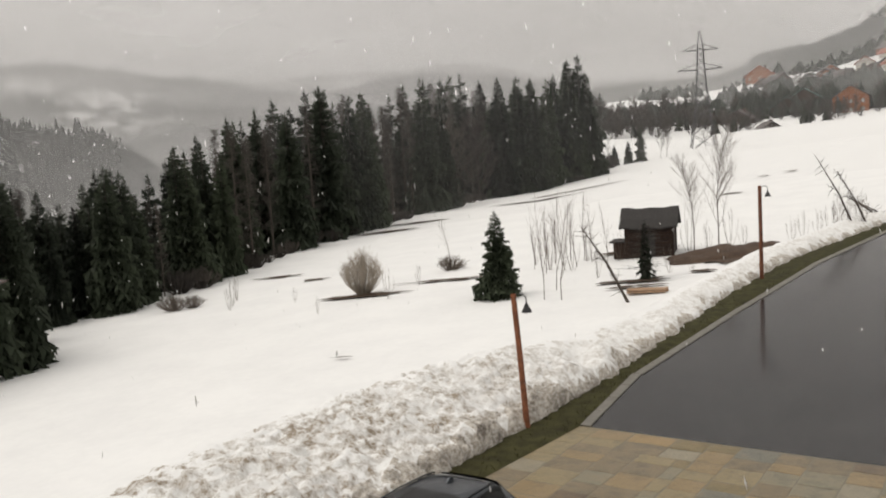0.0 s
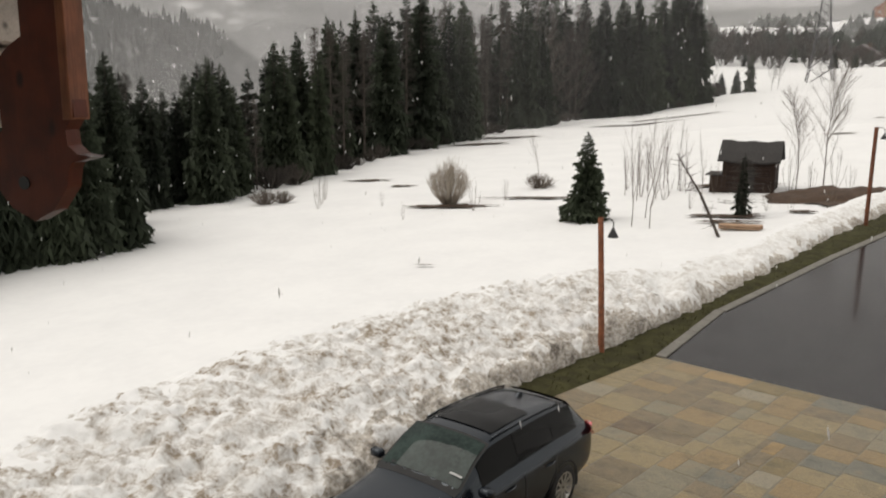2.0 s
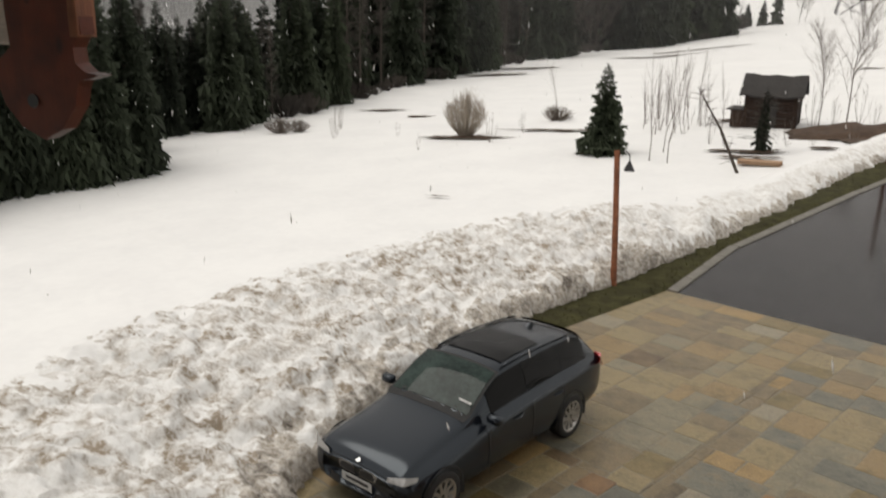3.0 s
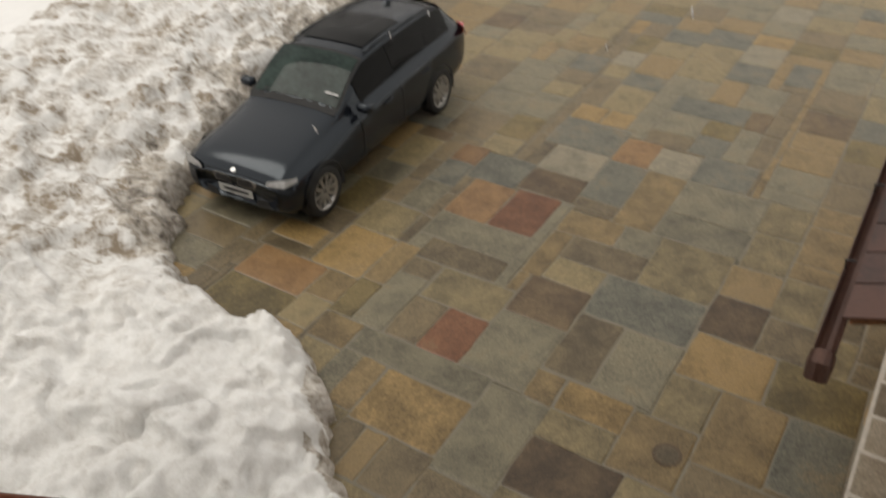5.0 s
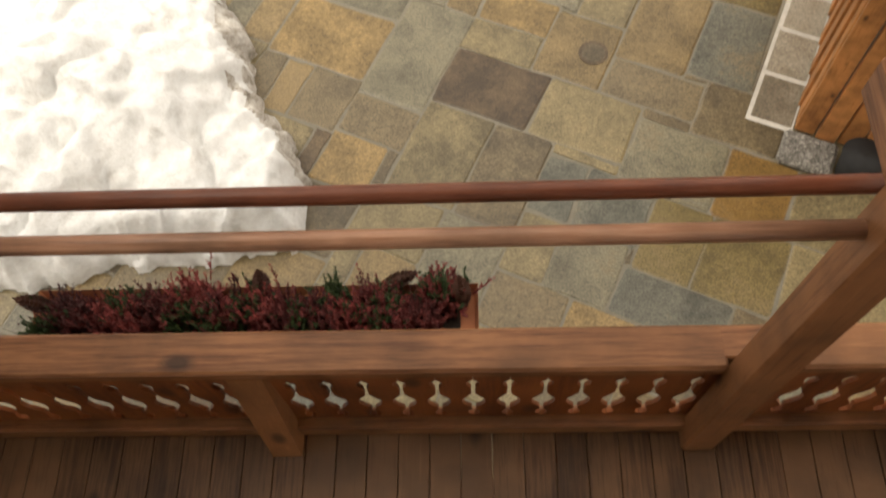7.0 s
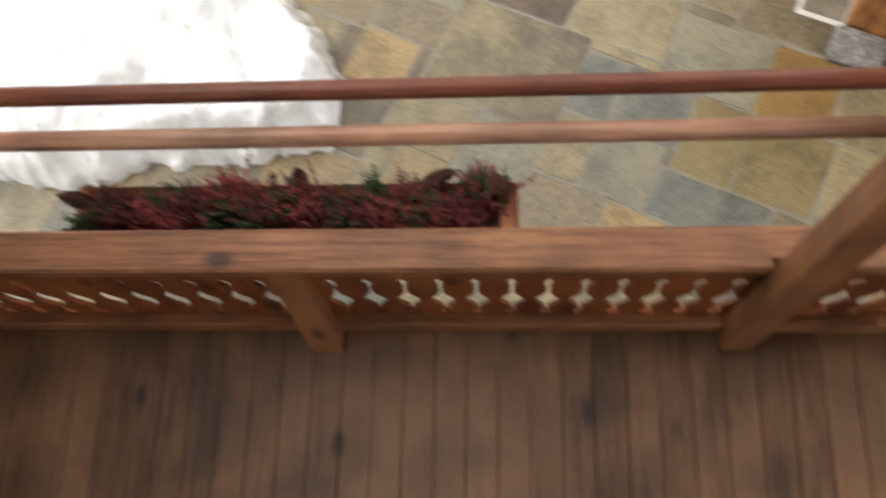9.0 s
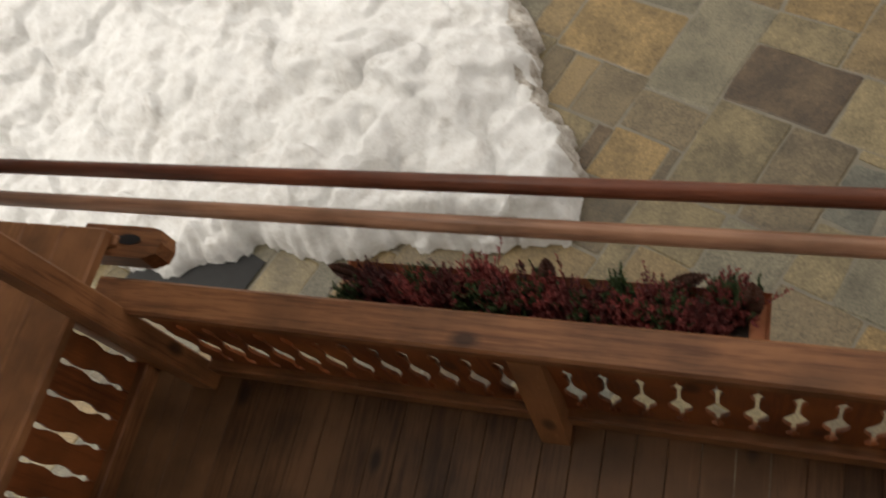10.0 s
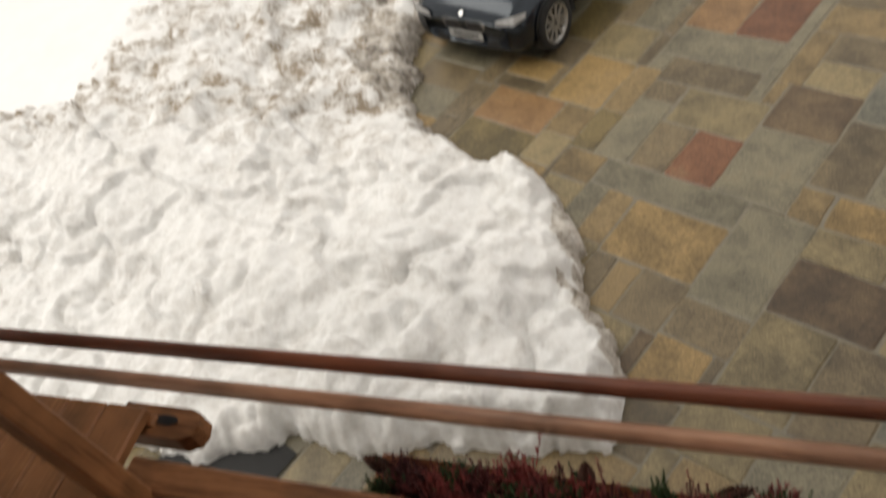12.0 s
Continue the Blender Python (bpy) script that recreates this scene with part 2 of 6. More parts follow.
alloy = surf("alloy", [(0.35, 0.34, 0.33), (0.52, 0.51, 0.49)], 9, 0.3, 0, metal=0.8)
chrome = surf("chrome", [(0.35, 0.35, 0.35), (0.5, 0.5, 0.5)], 9, 0.2, 0, metal=1.0)
lamp_clear = surf("headlight_glass", [(0.22, 0.22, 0.22), (0.42, 0.42, 0.41)], 14, 0.1, 0, coat=1.0)
lamp_red = surf("tail_light_red", [(0.32, 0.012, 0.014), (0.48, 0.02, 0.02)], 14, 0.15, 0, coat=1.0)
white_plate = surf("white_plate", [(0.34, 0.34, 0.33), (0.42, 0.42, 0.41)], 14, 0.4, 0)
terracotta = surf("terracotta", [(0.40, 0.135, 0.06), (0.58, 0.235, 0.11)], 8, 0.75, 0.3)
soil = surf("soil", [(0.015, 0.01, 0.007), (0.04, 0.026, 0.018)], 20, 0.9, 0.8)
heather_m = surf("heather_red", [(0.040, 0.010, 0.010), (0.15, 0.028, 0.026), (0.30, 0.055, 0.048)], 30, 0.8, 0, rand=0.3)
green_m = surf("evergreen_sprig", [(0.014, 0.03, 0.008), (0.05, 0.085, 0.02)], 30, 0.7, 0)
dry_leaf = surf("dry_leaf", [(0.05, 0.018, 0.012), (0.13, 0.05, 0.028)], 20, 0.7, 0.2)
roof_tile = surf("brown_roof_tile", [(0.016, 0.008, 0.006), (0.036, 0.016, 0.012), (0.075, 0.032, 0.022)], 3, 0.5, 0.3, rand=0.4)
copper = surf("copper_gutter", [(0.035, 0.015, 0.011), (0.09, 0.042, 0.028)], 5, 0.4, 0.1, metal=0.4)
facade_wood = wood("facade_wood", (0.27, 0.10, 0.03), (0.58, 0.265, 0.095), "z", 0.5)
# white chosen for the unseen house wall, to bounce light onto the balcony
bounce_white = surf("white_bounce_wall", [(0.68, 0.66, 0.62), (0.76, 0.74, 0.70)], 3, 0.85, 0.3)
plaster = surf("plaster", [(0.50, 0.47, 0.42), (0.60, 0.57, 0.52)], 3, 0.85, 0.3)
pebble = surf("pebble_stone", [(0.05, 0.045, 0.038), (0.18, 0.165, 0.14), (0.45, 0.42, 0.37)], 40, 0.6, 1.0, 0.03, fine=90, spread=(0.36, 0.64))
village_wall = surf("dark_timber_wall", [(0.03, 0.021, 0.016), (0.09, 0.06, 0.045)], 1.5, 0.85, 0, rand=0.5)
village_orange = surf("orange_timber_wall", [(0.2, 0.075, 0.035), (0.3, 0.12, 0.055)], 1.5, 0.8, 0)
village_roof = surf("village_roof", [(0.035, 0.03, 0.03), (0.10, 0.085, 0.08)], 0.5, 0.8, 0, rand=0.6)
green_roof = surf("green_sheet_roof", [(0.02, 0.06, 0.05), (0.045, 0.10, 0.085)], 0.5, 0.6, 0)
red_roof = surf("red_tile_roof", [(0.22, 0.05, 0.03), (0.32, 0.09, 0.05)], 0.5, 0.8, 0)
pane_m = surf("village_pane", [(0.30, 0.29, 0.26), (0.5, 0.48, 0.42)], 0.5, 0.2, 0)


def mist_material(name, low, high, scale, top):
    """Drifting mist: a thin white scatterer over a see-through sheet, thicker towards its foot."""
    m = bpy.data.materials.new(name)
    m.use_nodes = True
    n, l = m.node_tree.nodes, m.node_tree.links
    n.remove(n["Principled BSDF"])
    out = n["Material Output"]
    tc = n.new("ShaderNodeTexCoord")
    no = n.new("ShaderNodeTexNoise")
    no.inputs["Scale"].default_value = scale
    no.inputs["Detail"].default_value = 4
    mp = n.new("ShaderNodeMapping")
    mp.inputs["Scale"].default_value = (1, 1, 2.6)
    l.new(tc.outputs["Object"], mp.inputs[0])
    l.new(mp.outputs[0], no.inputs[0])
    sep = n.new("ShaderNodeSeparateXYZ")
    l.new(tc.outputs["Generated"], sep.inputs[0])
    fall = n.new("ShaderNodeMapRange")
    fall.interpolation_type = "SMOOTHSTEP"
    fall.inputs["From Min"].default_value, fall.inputs["From Max"].default_value = 0.0, 1.0
    fall.inputs["To Min"].default_value, fall.inputs["To Max"].default_value = 1.0, top
    l.new(sep.outputs["Z"], fall.inputs["Value"])
    den = n.new("ShaderNodeMapRange")
    den.inputs["From Min"].default_value, den.inputs["From Max"].default_value = 0.35, 0.65
    den.inputs["To Min"].default_value, den.inputs["To Max"].default_value = low, high
    l.new(no.outputs[0], den.inputs["Value"])
    mul = n.new("ShaderNodeMath")
    mul.operation = "MULTIPLY"
    l.new(fall.outputs[0], mul.inputs[0])
    l.new(den.outputs[0], mul.inputs[1])
    tr, di, mx = n.new("ShaderNodeBsdfTransparent"), n.new("ShaderNodeBsdfDiffuse"), n.new("ShaderNodeMixShader")
    tl, ad = n.new("ShaderNodeBsdfTranslucent"), n.new("ShaderNodeMixShader")
    for node in (di, tl):
        node.inputs["Color"].default_value = (0.86, 0.85, 0.85, 1)
    l.new(di.outputs[0], ad.inputs[1])
    l.new(tl.outputs[0], ad.inputs[2])
    l.new(mul.outputs[0], mx.inputs[0])
    l.new(tr.outputs[0], mx.inputs[1])
    l.new(ad.outputs[0], mx.inputs[2])
    l.new(mx.outputs[0], out.inputs["Surface"])
    return m


# ---- mesh helpers ----
def mesh(name, verts, faces, m, parent=None, smooth=False):
    me = bpy.data.meshes.new(name)
    me.from_pydata([tuple(v) for v in verts], [], faces)
    me.materials.append(m)
    if smooth:
        me.shade_smooth()
    ob = new(name, me)
    if parent:
        ob.parent = parent
    return ob


def part(name, bm, m, parent=None, label="", smooth=False):
    me = bpy.data.meshes.new(name)
    bm.normal_update()
    bm.to_mesh(me)
    bm.free()
    me.materials.append(m)
    if smooth:
        me.shade_smooth()
    ob = new(name, me)
    if parent:
        ob.parent = parent
    if label:
        ob["label"] = label
    return ob


def block(lo, hi, bevel=0.004, turn=None, at=(0, 0, 0)):
    bm = bmesh.new()
    bmesh.ops.create_cube(bm, size=1)
    for v in bm.verts:
        v.co = Vector([lo[i] + (v.co[i] + 0.5) * (hi[i] - lo[i]) for i in range(3)])
    if bevel:
        bmesh.ops.bevel(bm, geom=bm.edges[:], offset=bevel, segments=1, affect="EDGES")
    if turn is not None:
        bmesh.ops.transform(bm, matrix=Matrix.Translation(at) @ turn.to_4x4(), verts=bm.verts)
    return bm


def tube(path, radii, sides=8, bm=None, cap=True):
    """A round bar along a path, with a radius at each point."""
    bm = bm or bmesh.new()
    rings = []
    for i, p in enumerate(path):
        p = Vector(p)
        d = (Vector(path[min(i + 1, len(path) - 1)]) - Vector(path[max(i - 1, 0)])).normalized()
        a = d.orthogonal().normalized() if abs(d.z) > 0.99 else d.cross(Vector((0, 0, 1))).normalized()
        b = d.cross(a)
        r = radii[i] if isinstance(radii, (list, tuple)) else radii
        rings.append([bm.verts.new(p + r * (math.cos(2 * math.pi * k / sides) * a + math.sin(2 * math.pi * k / sides) * b)) for k in range(sides)])
    for u, w in zip(rings, rings[1:]):
        for k in range(sides):
            bm.faces.new((u[k], u[(k + 1) % sides], w[(k + 1) % sides], w[k]))
    if cap:
        bm.faces.new(rings[0][::-1])
        bm.faces.new(rings[-1])
    return bm


def extrude_outline(pts, place, depth):
    """A flat outline (2D points) as a board; place(u, v, w) maps outline and thickness into the world."""
    bm = bmesh.new()
    f = [bm.verts.new(place(u, v, 0)) for u, v in pts]
    k = [bm.verts.new(place(u, v, depth)) for u, v in pts]
    bm.faces.new(f)
    bm.faces.new(k[::-1])
    for i in range(len(pts)):
        j = (i + 1) % len(pts)
        bm.faces.new((f[j], f[i], k[i], k[j]))
    return bm


def thing(name, label, category, group="", at=(0, 0, 0)):
    ob = new(name)
    ob.location = at
    return tagged(ob, label, category, group)


def fbm(x, y, z, s, o=4):
    return noise.fractal(Vector((x * s, y * s, z * s)), 1.0, 2.0, o)


def lerp_table(t, table):
    if t <= table[0][0]:
        return table[0][1]
    for (a, p), (b, q) in zip(table, table[1:]):
        if t <= b:
            return p + (q - p) * (t - a) / (b - a)
    return table[-1][1]


# ---- the lie of the land ----
EYE = (0.73, 0.1, 5.65)
RANGES = (60, 130, 260, 420, 600, 850, 1400)
# heights above the valley mist at those distances, for directions in degrees right of straight ahead
FAR = {-75: (-9, -28, -45, 10, 30, 90, 160), -47: (-7, -26, -42, 60, 25, 115, 170), -35: (-6, -24, -40, 34, 22, 130, 170), -28: (-5, -20, -38, 2, 22, 112, 170),
       -20: (-3, -12, -30, -8, 20, 92, 190), -10: (0.5, -3, -14, 0, 30, 100, 190), -2: (1.1, 3.5, 13, 33, 54, 79, 150), 6: (2.0, 6.0, 13, 34, 56, 76, 150), 12: (2.6, 8.2, 14, 37, 64, 92, 165), 20: (3.4, 10.5, 15, 41, 92, 125, 200), 60: (5, 15, 40, 80, 120, 160, 220)}
AZ = sorted(FAR)


def plane_z(x, y):
    return -0.4 + 0.06 * x + 0.03 * (y - 15)


def road_z(y):
    return 0.06 * max(0.0, y - 18.2)


def land(x, y):
    dx, dy = x - EYE[0], y - EYE[1]
    r, az = math.hypot(dx, dy), math.degrees(math.atan2(dx, dy))
    edge = lerp_table(az, ((-50, 40), (-41, 44), (-38, 53), (-30, 62), (-22, 84), (-12, 122), (-3, 150), (0, 172), (6, 225), (20, 240)))
    near = plane_z(x, y) + 0.0155 * max(0.0, r - 60) * min(1, max(0, (az + 5) / 6))
    if r < edge:
        return near
    i = max(0, min(len(AZ) - 2, sum(a <= az for a in AZ) - 1))
    w = min(1, max(0, (az - AZ[i]) / (AZ[i + 1] - AZ[i])))
    w = w * w * (3 - 2 * w)
    h = [(1 - w) * p + w * q for p, q in zip(FAR[AZ[i]], FAR[AZ[i + 1]])]
    far = lerp_table(r, list(zip(RANGES, h)))
    k = min(1, (r - edge) / (edge * 0.6))
    return near + (far - near) * k * k * (3 - 2 * k)


def ground_height(x, y):
    """The snowy meadow, cut down under the yard and the road."""
    z = land(x, y)
    if y < 60 and side(x, y) > 0:
        z = min(z, road_z(y) - 0.3)
    return z


# where the yard and the verge end and the heaped snow begins
EDGE = [(-9.0, 2.0), (-4.9, 2.45), (-4.0, 2.45), (-3.24, 2.74), (-2.6, 2.6), (-1.9, 2.9), (-1.17, 2.9), (-0.5, 2.95), (-0.44, 3.15), (-0.56, 3.6), (-0.81, 4.07), (-1.02, 4.42), (-1.3, 5.1), (-1.5, 5.5),
        (-1.97, 5.88), (-2.84, 6.24), (-3.57, 7.03), (-3.95, 8.46), (-3.75, 10.5), (-3.1, 13.4), (-2.55, 15.3), (-1.45, 17.9), (0.15, 20.8), (4.66, 30.9), (8.17, 37.8), (14.9, 47.6), (26, 60)]
EA = np.array(EDGE)
SEG = EA[1:] - EA[:-1]
LEN = np.hypot(SEG[:, 0], SEG[:, 1])
ARC = np.concatenate(([0], np.cumsum(LEN)))


def edge_of(x, y):
    """Signed distance to the edge (positive on the yard's side) and the way along it."""
    d = np.array((x, y)) - EA[:-1]
    t = np.clip((d * SEG).sum(1) / LEN**2, 0, 1)
    off = d - SEG * t[:, None]
    dist = np.hypot(off[:, 0], off[:, 1])
    i = int(dist.argmin())
    cross = SEG[i, 0] * d[i, 1] - SEG[i, 1] * d[i, 0]
    return (-1 if cross > 0 else 1) * dist[i], ARC[i] + t[i] * LEN[i]


def side(x, y):
    return edge_of(x, y)[0]


# the ground: one sheet from the house to the horizon
gv, gf = [], []
ring = [0.0] + [1.6 * 1.085**i for i in range(84)]
azs = [-180 + 6 * i for i in range(20)] + [-60 + 0.9 * i for i in range(106)] + [36 + 6 * i for i in range(24)]
for r in ring:
    for a in azs:
        x, y = EYE[0] + r * math.sin(radians(a)), EYE[1] + r * math.cos(radians(a))
        z = ground_height(x, y) + (0.06 * fbm(x, y, 0, 0.25) if 12 < r < 200 else 0) + (min(14, 0.02 * (r - 150)) * fbm(x, y, 0, 0.006) if r > 150 else 0)
        gv.append((x, y, z))
na = len(azs)
for i in range(len(ring) - 1):
    for j in range(na):
        gf.append((i * na + j, i * na + (j + 1) % na, (i + 1) * na + (j + 1) % na, (i + 1) * na + j))
ground = mesh("ground", gv, gf, snow_field, smooth=True)
ground.data.materials.append(hill_mat)
for i, p in enumerate(ground.data.polygons):
    if i // na >= (72 if azs[i % na] > -2 else 60):
        p.material_index = 1
tagged(ground, "smooth snow-covered meadow falling towards a wooded valley", "ground", kind="structure")

# heaped, ploughed snow along the yard and the road
CREST = ((0, 0.85), (6, 1.0), (10, 1.05), (14.5, 1.05), (18, 1.1), (24, 1.15), (28, 1.0), (31, 0.62), (35, 0.5), (50, 0.45), (75, 0.5))
WIDTH = ((0, 4.5), (6, 4.0), (10, 3.6), (13, 4.2), (16, 4.0), (20, 3.4), (24, 3.0), (28, 2.4), (31, 1.5), (35, 1.1), (75, 1.2))


def bank_height(x, y):
    d, s = edge_of(x, y)
    d = -d + 0.13 * fbm(x, y, 3, 1.4) + 0.09 * fbm(x, y, 7, 4.2)
    base = road_z(y)
    if d < 0:
        return base - 0.35
    hc, wc = lerp_table(s, CREST), lerp_table(s, WIDTH)
    k = min(1, d / wc)
    rise = 0.33 * min(1, (d / 0.22)) ** 0.5 + 0.67 * (1 - (1 - k) ** 1.8)
    z = base + hc * rise
    if d > wc:
        g = land(x, y) - 0.12
        k = min(1, (d - wc) / 2.2)
        z = z + (g - z) * k * k * (3 - 2 * k)
    crack = max(0.0, 0.10 - abs(fbm(x, y, 13, 0.9, 3))) / 0.10
    rough = min(1.25, max(0.2, 0.62 + 1.5 * fbm(x, y, 71, 0.7, 3)))
    soft = 0.35 if s < 15 else 0.75
    crag = noise.fractal(Vector((x * 1.7, y * 1.7, 51)), 0.55, 2.1, 7)
    lump = -0.10 * crack + soft * (0.12 * abs(fbm(x, y, 17, 3.4, 3)) + 0.10 * abs(fbm(x, y, 5, 2.2, 3))) + 0.15 * fbm(x, y, 0, 1.1, 3) - 0.06 + rough * (0.066 if s < 15 else 0.075) * crag
    # scarps where slabs have slumped and broken off
    shelf = fbm(x, y, 61, 0.6, 4)
    for level in (-0.25, 0.22):
        k = min(1, max(0, (shelf - level) / 0.06))
        lump += (0.11 if s < 16 else 0.05) * (k * k * (3 - 2 * k) - 0.5)
    return z + lump * min(1, d / (0.5 if s > 15 else 0.22)) * (1 if d < wc + 0.6 else max(0, 1 - (d - wc - 0.6) / 1.5)) * (0.95 - 0.6 * min(1, max(0, d / wc - 0.45)) if s > 15 else 0.85)


def bank_mesh(name, x0, x1, y0, y1, step, m, keep):
    nx, ny = int((x1 - x0) / step) + 1, int((y1 - y0) / step) + 1
    vs, fs, idx = [], [], {}
    ok = [[keep(x0 + i * step, y0 + j * step) for i in range(nx)] for j in range(ny)]
    for j in range(ny):
        for i in range(nx):
            if ok[j][i]:
                idx[i, j] = len(vs)
                x, y = x0 + i * step, y0 + j * step
                vs.append((x, y, bank_height(x, y)))
    for j in range(ny - 1):
        for i in range(nx - 1):
            q = [(i, j), (i + 1, j), (i + 1, j + 1), (i, j + 1)]
            if all(p in idx for p in q):
                fs.append([idx[p] for p in q])
    ob = mesh(name, vs, fs, m, smooth=True)
    ob.data.materials.append(snow_dirty)
    ob.data.materials.append(snow_field)
    for p in ob.data.polygons:
        x, y, _ = p.center
        d, s = edge_of(x, y)
        mottle = fbm(x, y, 41, 2.0, 4)
        if s > 9 and -d < (0.16 + 0.3 * mottle if s > 14 else 0.03 + 0.22 * mottle) + (0.45 if 14 < s < 27 else 0.1 if s > 27 else 0.0) * (0.6 + mottle):
            p.material_index = 1
        elif s > 15 and -d > lerp_table(s, WIDTH) * (0.97 + 0.3 * mottle):
            p.material_index = 2
    return ob


def near_edge(lo, hi, yes):
    def keep(x, y):
        d = -side(x, y)
        return lo < d < hi and yes(x, y)
    return keep


pile = bank_mesh("snow_heap", -9.4, 0.0, 1.6, 7.6, 0.027, snow_old, near_edge(-0.25, 6.8, lambda x, y: y < 6.55 + 0.35 * math.sin(x * 2.1)))
tagged(pile, "big heap of fairly clean shovelled snow on paving", "snow heap")
bank = bank_mesh("snow_bank", -11.0, 0.5, 6.0, 21.0, 0.055, snow_old, near_edge(-0.25, 6.6, lambda x, y: y > 6.4 + 0.35 * math.sin(x * 2.1)))
tagged(bank, "dirty ploughed snow bank with lumpy brown-stained face", "snow bank")
bank2 = bank_mesh("snow_bank", -4.0, 17.0, 20.8, 50.0, 0.16, snow_old, near_edge(-0.3, 3.8, lambda x, y: True))
tagged(bank2, "low dirty snow bank running beside the wet road", "snow bank")

# ---- the yard: flagstones, asphalt, kerb, verge ----
U, V = Vector((0.912, -0.410, 0)), Vector((0.410, 0.912, 0))
YARD = Vector((0.0, 18.14, 0))
turn_uv = Matrix((U, V, Vector((0, 0, 1)))).transposed()


def uv(u, v, z=0.0):
    """Along the paving's joints, from the corner where paving, asphalt and kerb meet."""
    return YARD + u * U + v * V + Vector((0, 0, z))


BED = [YARD, uv(16, 0), Vector((15, 4, 0)), Vector((12, -1.3, 0)), Vector((-8, -1.3, 0)), Vector((-7, 4, 0)), Vector((-4.9, 8, 0)), Vector((-4.6, 11, 0)), Vector((-3.2, 14.5, 0))]
me_bed = [Vector((p.x, p.y, 0.001)) for p in BED]
bed = mesh("paving", me_bed + [p - Vector((0, 0, 0.2)) for p in me_bed] + [Vector((1, 8, 0.001))], [(i, 18, (i + 1) % 9) for i in range(9)] + [(i, (i + 1) % 9, 9 + (i + 1) % 9, 9 + i) for i in range(9)], mortar)
tagged(bed, "wet paving of mixed grey, buff and ochre flagstones", "paving", kind="structure")

# single stones whose colour and size stand out: from, to (across), from, to (away from the house)
PLAN = {}
PLAN['ochre'] = [(4.44, 5.41, -12.47, -11.73), (5.42, 5.88, -13.43, -12.95), (5.99, 6.63, -11.47, -11.05), (7.69, 8.2, -13.95, -13.59), (6.8, 7.62, -10.51, -9.86), (3.87, 4.32, -6.48, -6.05), (3.45, 3.7, -3.39, -2.87), (1.97, 2.59, -10.64, -10.3)]
PLAN['grey'] = [(5.41, 6.0, -12.53, -11.47), (7.66, 8.41, -12.52, -11.88), (7.44, 7.96, -13.58, -13.06), (6.56, 7.08, -14.0, -13.31), (5.02, 5.69, -11.38, -10.48), (5.85, 6.85, -8.07, -7.29), (4.71, 4.86, -10.22, -8.47), (3.51, 4.71, -9.79, -9.29), (3.72, 4.1, -11.38, -10.52), (6.2, 6.78, -11.05, -10.17), (5.79, 6.36, -5.19, -4.42), (3.88, 5.41, -11.73, -11.38)]
PLAN['tan'] = [(4.68, 4.93, -12.99, -12.47), (6.63, 7.26, -11.78, -11.08), (7.26, 7.83, -11.39, -10.51), (6.1, 6.56, -14.24, -13.79), (4.14, 4.44, -12.39, -11.73), (5.37, 5.84, -8.55, -7.32), (4.86, 5.55, -9.0, -8.55), (6.82, 7.36, -9.21, -8.65), (3.4, 3.72, -10.8, -10.05), (3.46, 3.88, -11.78, -11.38)]
PLAN['taupe'] = [(4.93, 5.41, -13.0, -12.47), (5.41, 6.01, -12.95, -12.53), (6.58, 7.11, -13.31, -12.42), (7.26, 8.07, -11.81, -11.39), (8.07, 8.75, -11.88, -11.35), (7.08, 7.69, -14.05, -13.58), (3.72, 4.71, -10.21, -9.79), (4.1, 4.51, -11.38, -10.74), (5.1, 5.98, -9.46, -9.0), (7.36, 7.88, -9.86, -9.28), (5.69, 6.2, -11.05, -10.17)]
PLAN['brown'] = [(5.27, 5.42, -13.43, -13.0), (6.01, 6.87, -12.4, -11.78), (4.03, 4.78, -8.47, -7.92), (5.02, 5.69, -10.48, -9.86), (6.82, 7.36, -9.86, -9.21), (6.03, 6.36, -5.76, -5.19), (2.18, 2.7, -7.9, -7.63)]
PLAN['buff'] = [(6.01, 6.58, -13.31, -12.4), (6.87, 7.66, -12.42, -11.81), (6.0, 6.63, -11.78, -11.47), (7.11, 7.44, -13.58, -13.06), (5.88, 6.56, -13.79, -13.31), (4.1, 5.02, -10.74, -10.21), (5.1, 5.71, -9.86, -9.46), (5.98, 6.82, -9.47, -8.54), (7.36, 7.79, -9.28, -8.61), (6.78, 7.26, -11.08, -10.51)]
PLAN['slate'] = [(7.83, 8.42, -11.35, -10.51), (7.43, 7.99, -13.06, -12.52), (7.96, 8.8, -13.59, -13.21), (3.34, 4.03, -8.48, -7.86), (3.87, 4.78, -7.23, -6.48), (4.78, 5.37, -8.25, -7.32), (5.83, 6.56, -7.29, -6.63), (5.71, 6.8, -10.17, -9.47), (5.01, 6.03, -5.7, -5.19), (6.19, 6.62, -4.2, -3.46), (3.17, 3.67, -5.1, -4.51)]
PLAN['rust'] = [(8.41, 8.95, -12.53, -11.88)]
PLAN['olive'] = [(7.99, 8.46, -13.21, -12.53), (8.46, 9.03, -13.21, -12.53), (7.62, 8.38, -10.51, -9.86)]
PLAN['red'] = [(4.51, 5.02, -11.38, -10.74), (4.08, 4.71, -9.29, -8.47)]
PLAN['orange'] = [(3.48, 4.08, -9.29, -8.48), (4.78, 5.29, -7.32, -6.67), (2.95, 3.34, -8.25, -7.8), (2.03, 2.98, -11.39, -10.87)]
PLAN['pale'] = [(4.03, 4.78, -7.92, -7.23), (5.29, 5.83, -7.32, -6.71)]
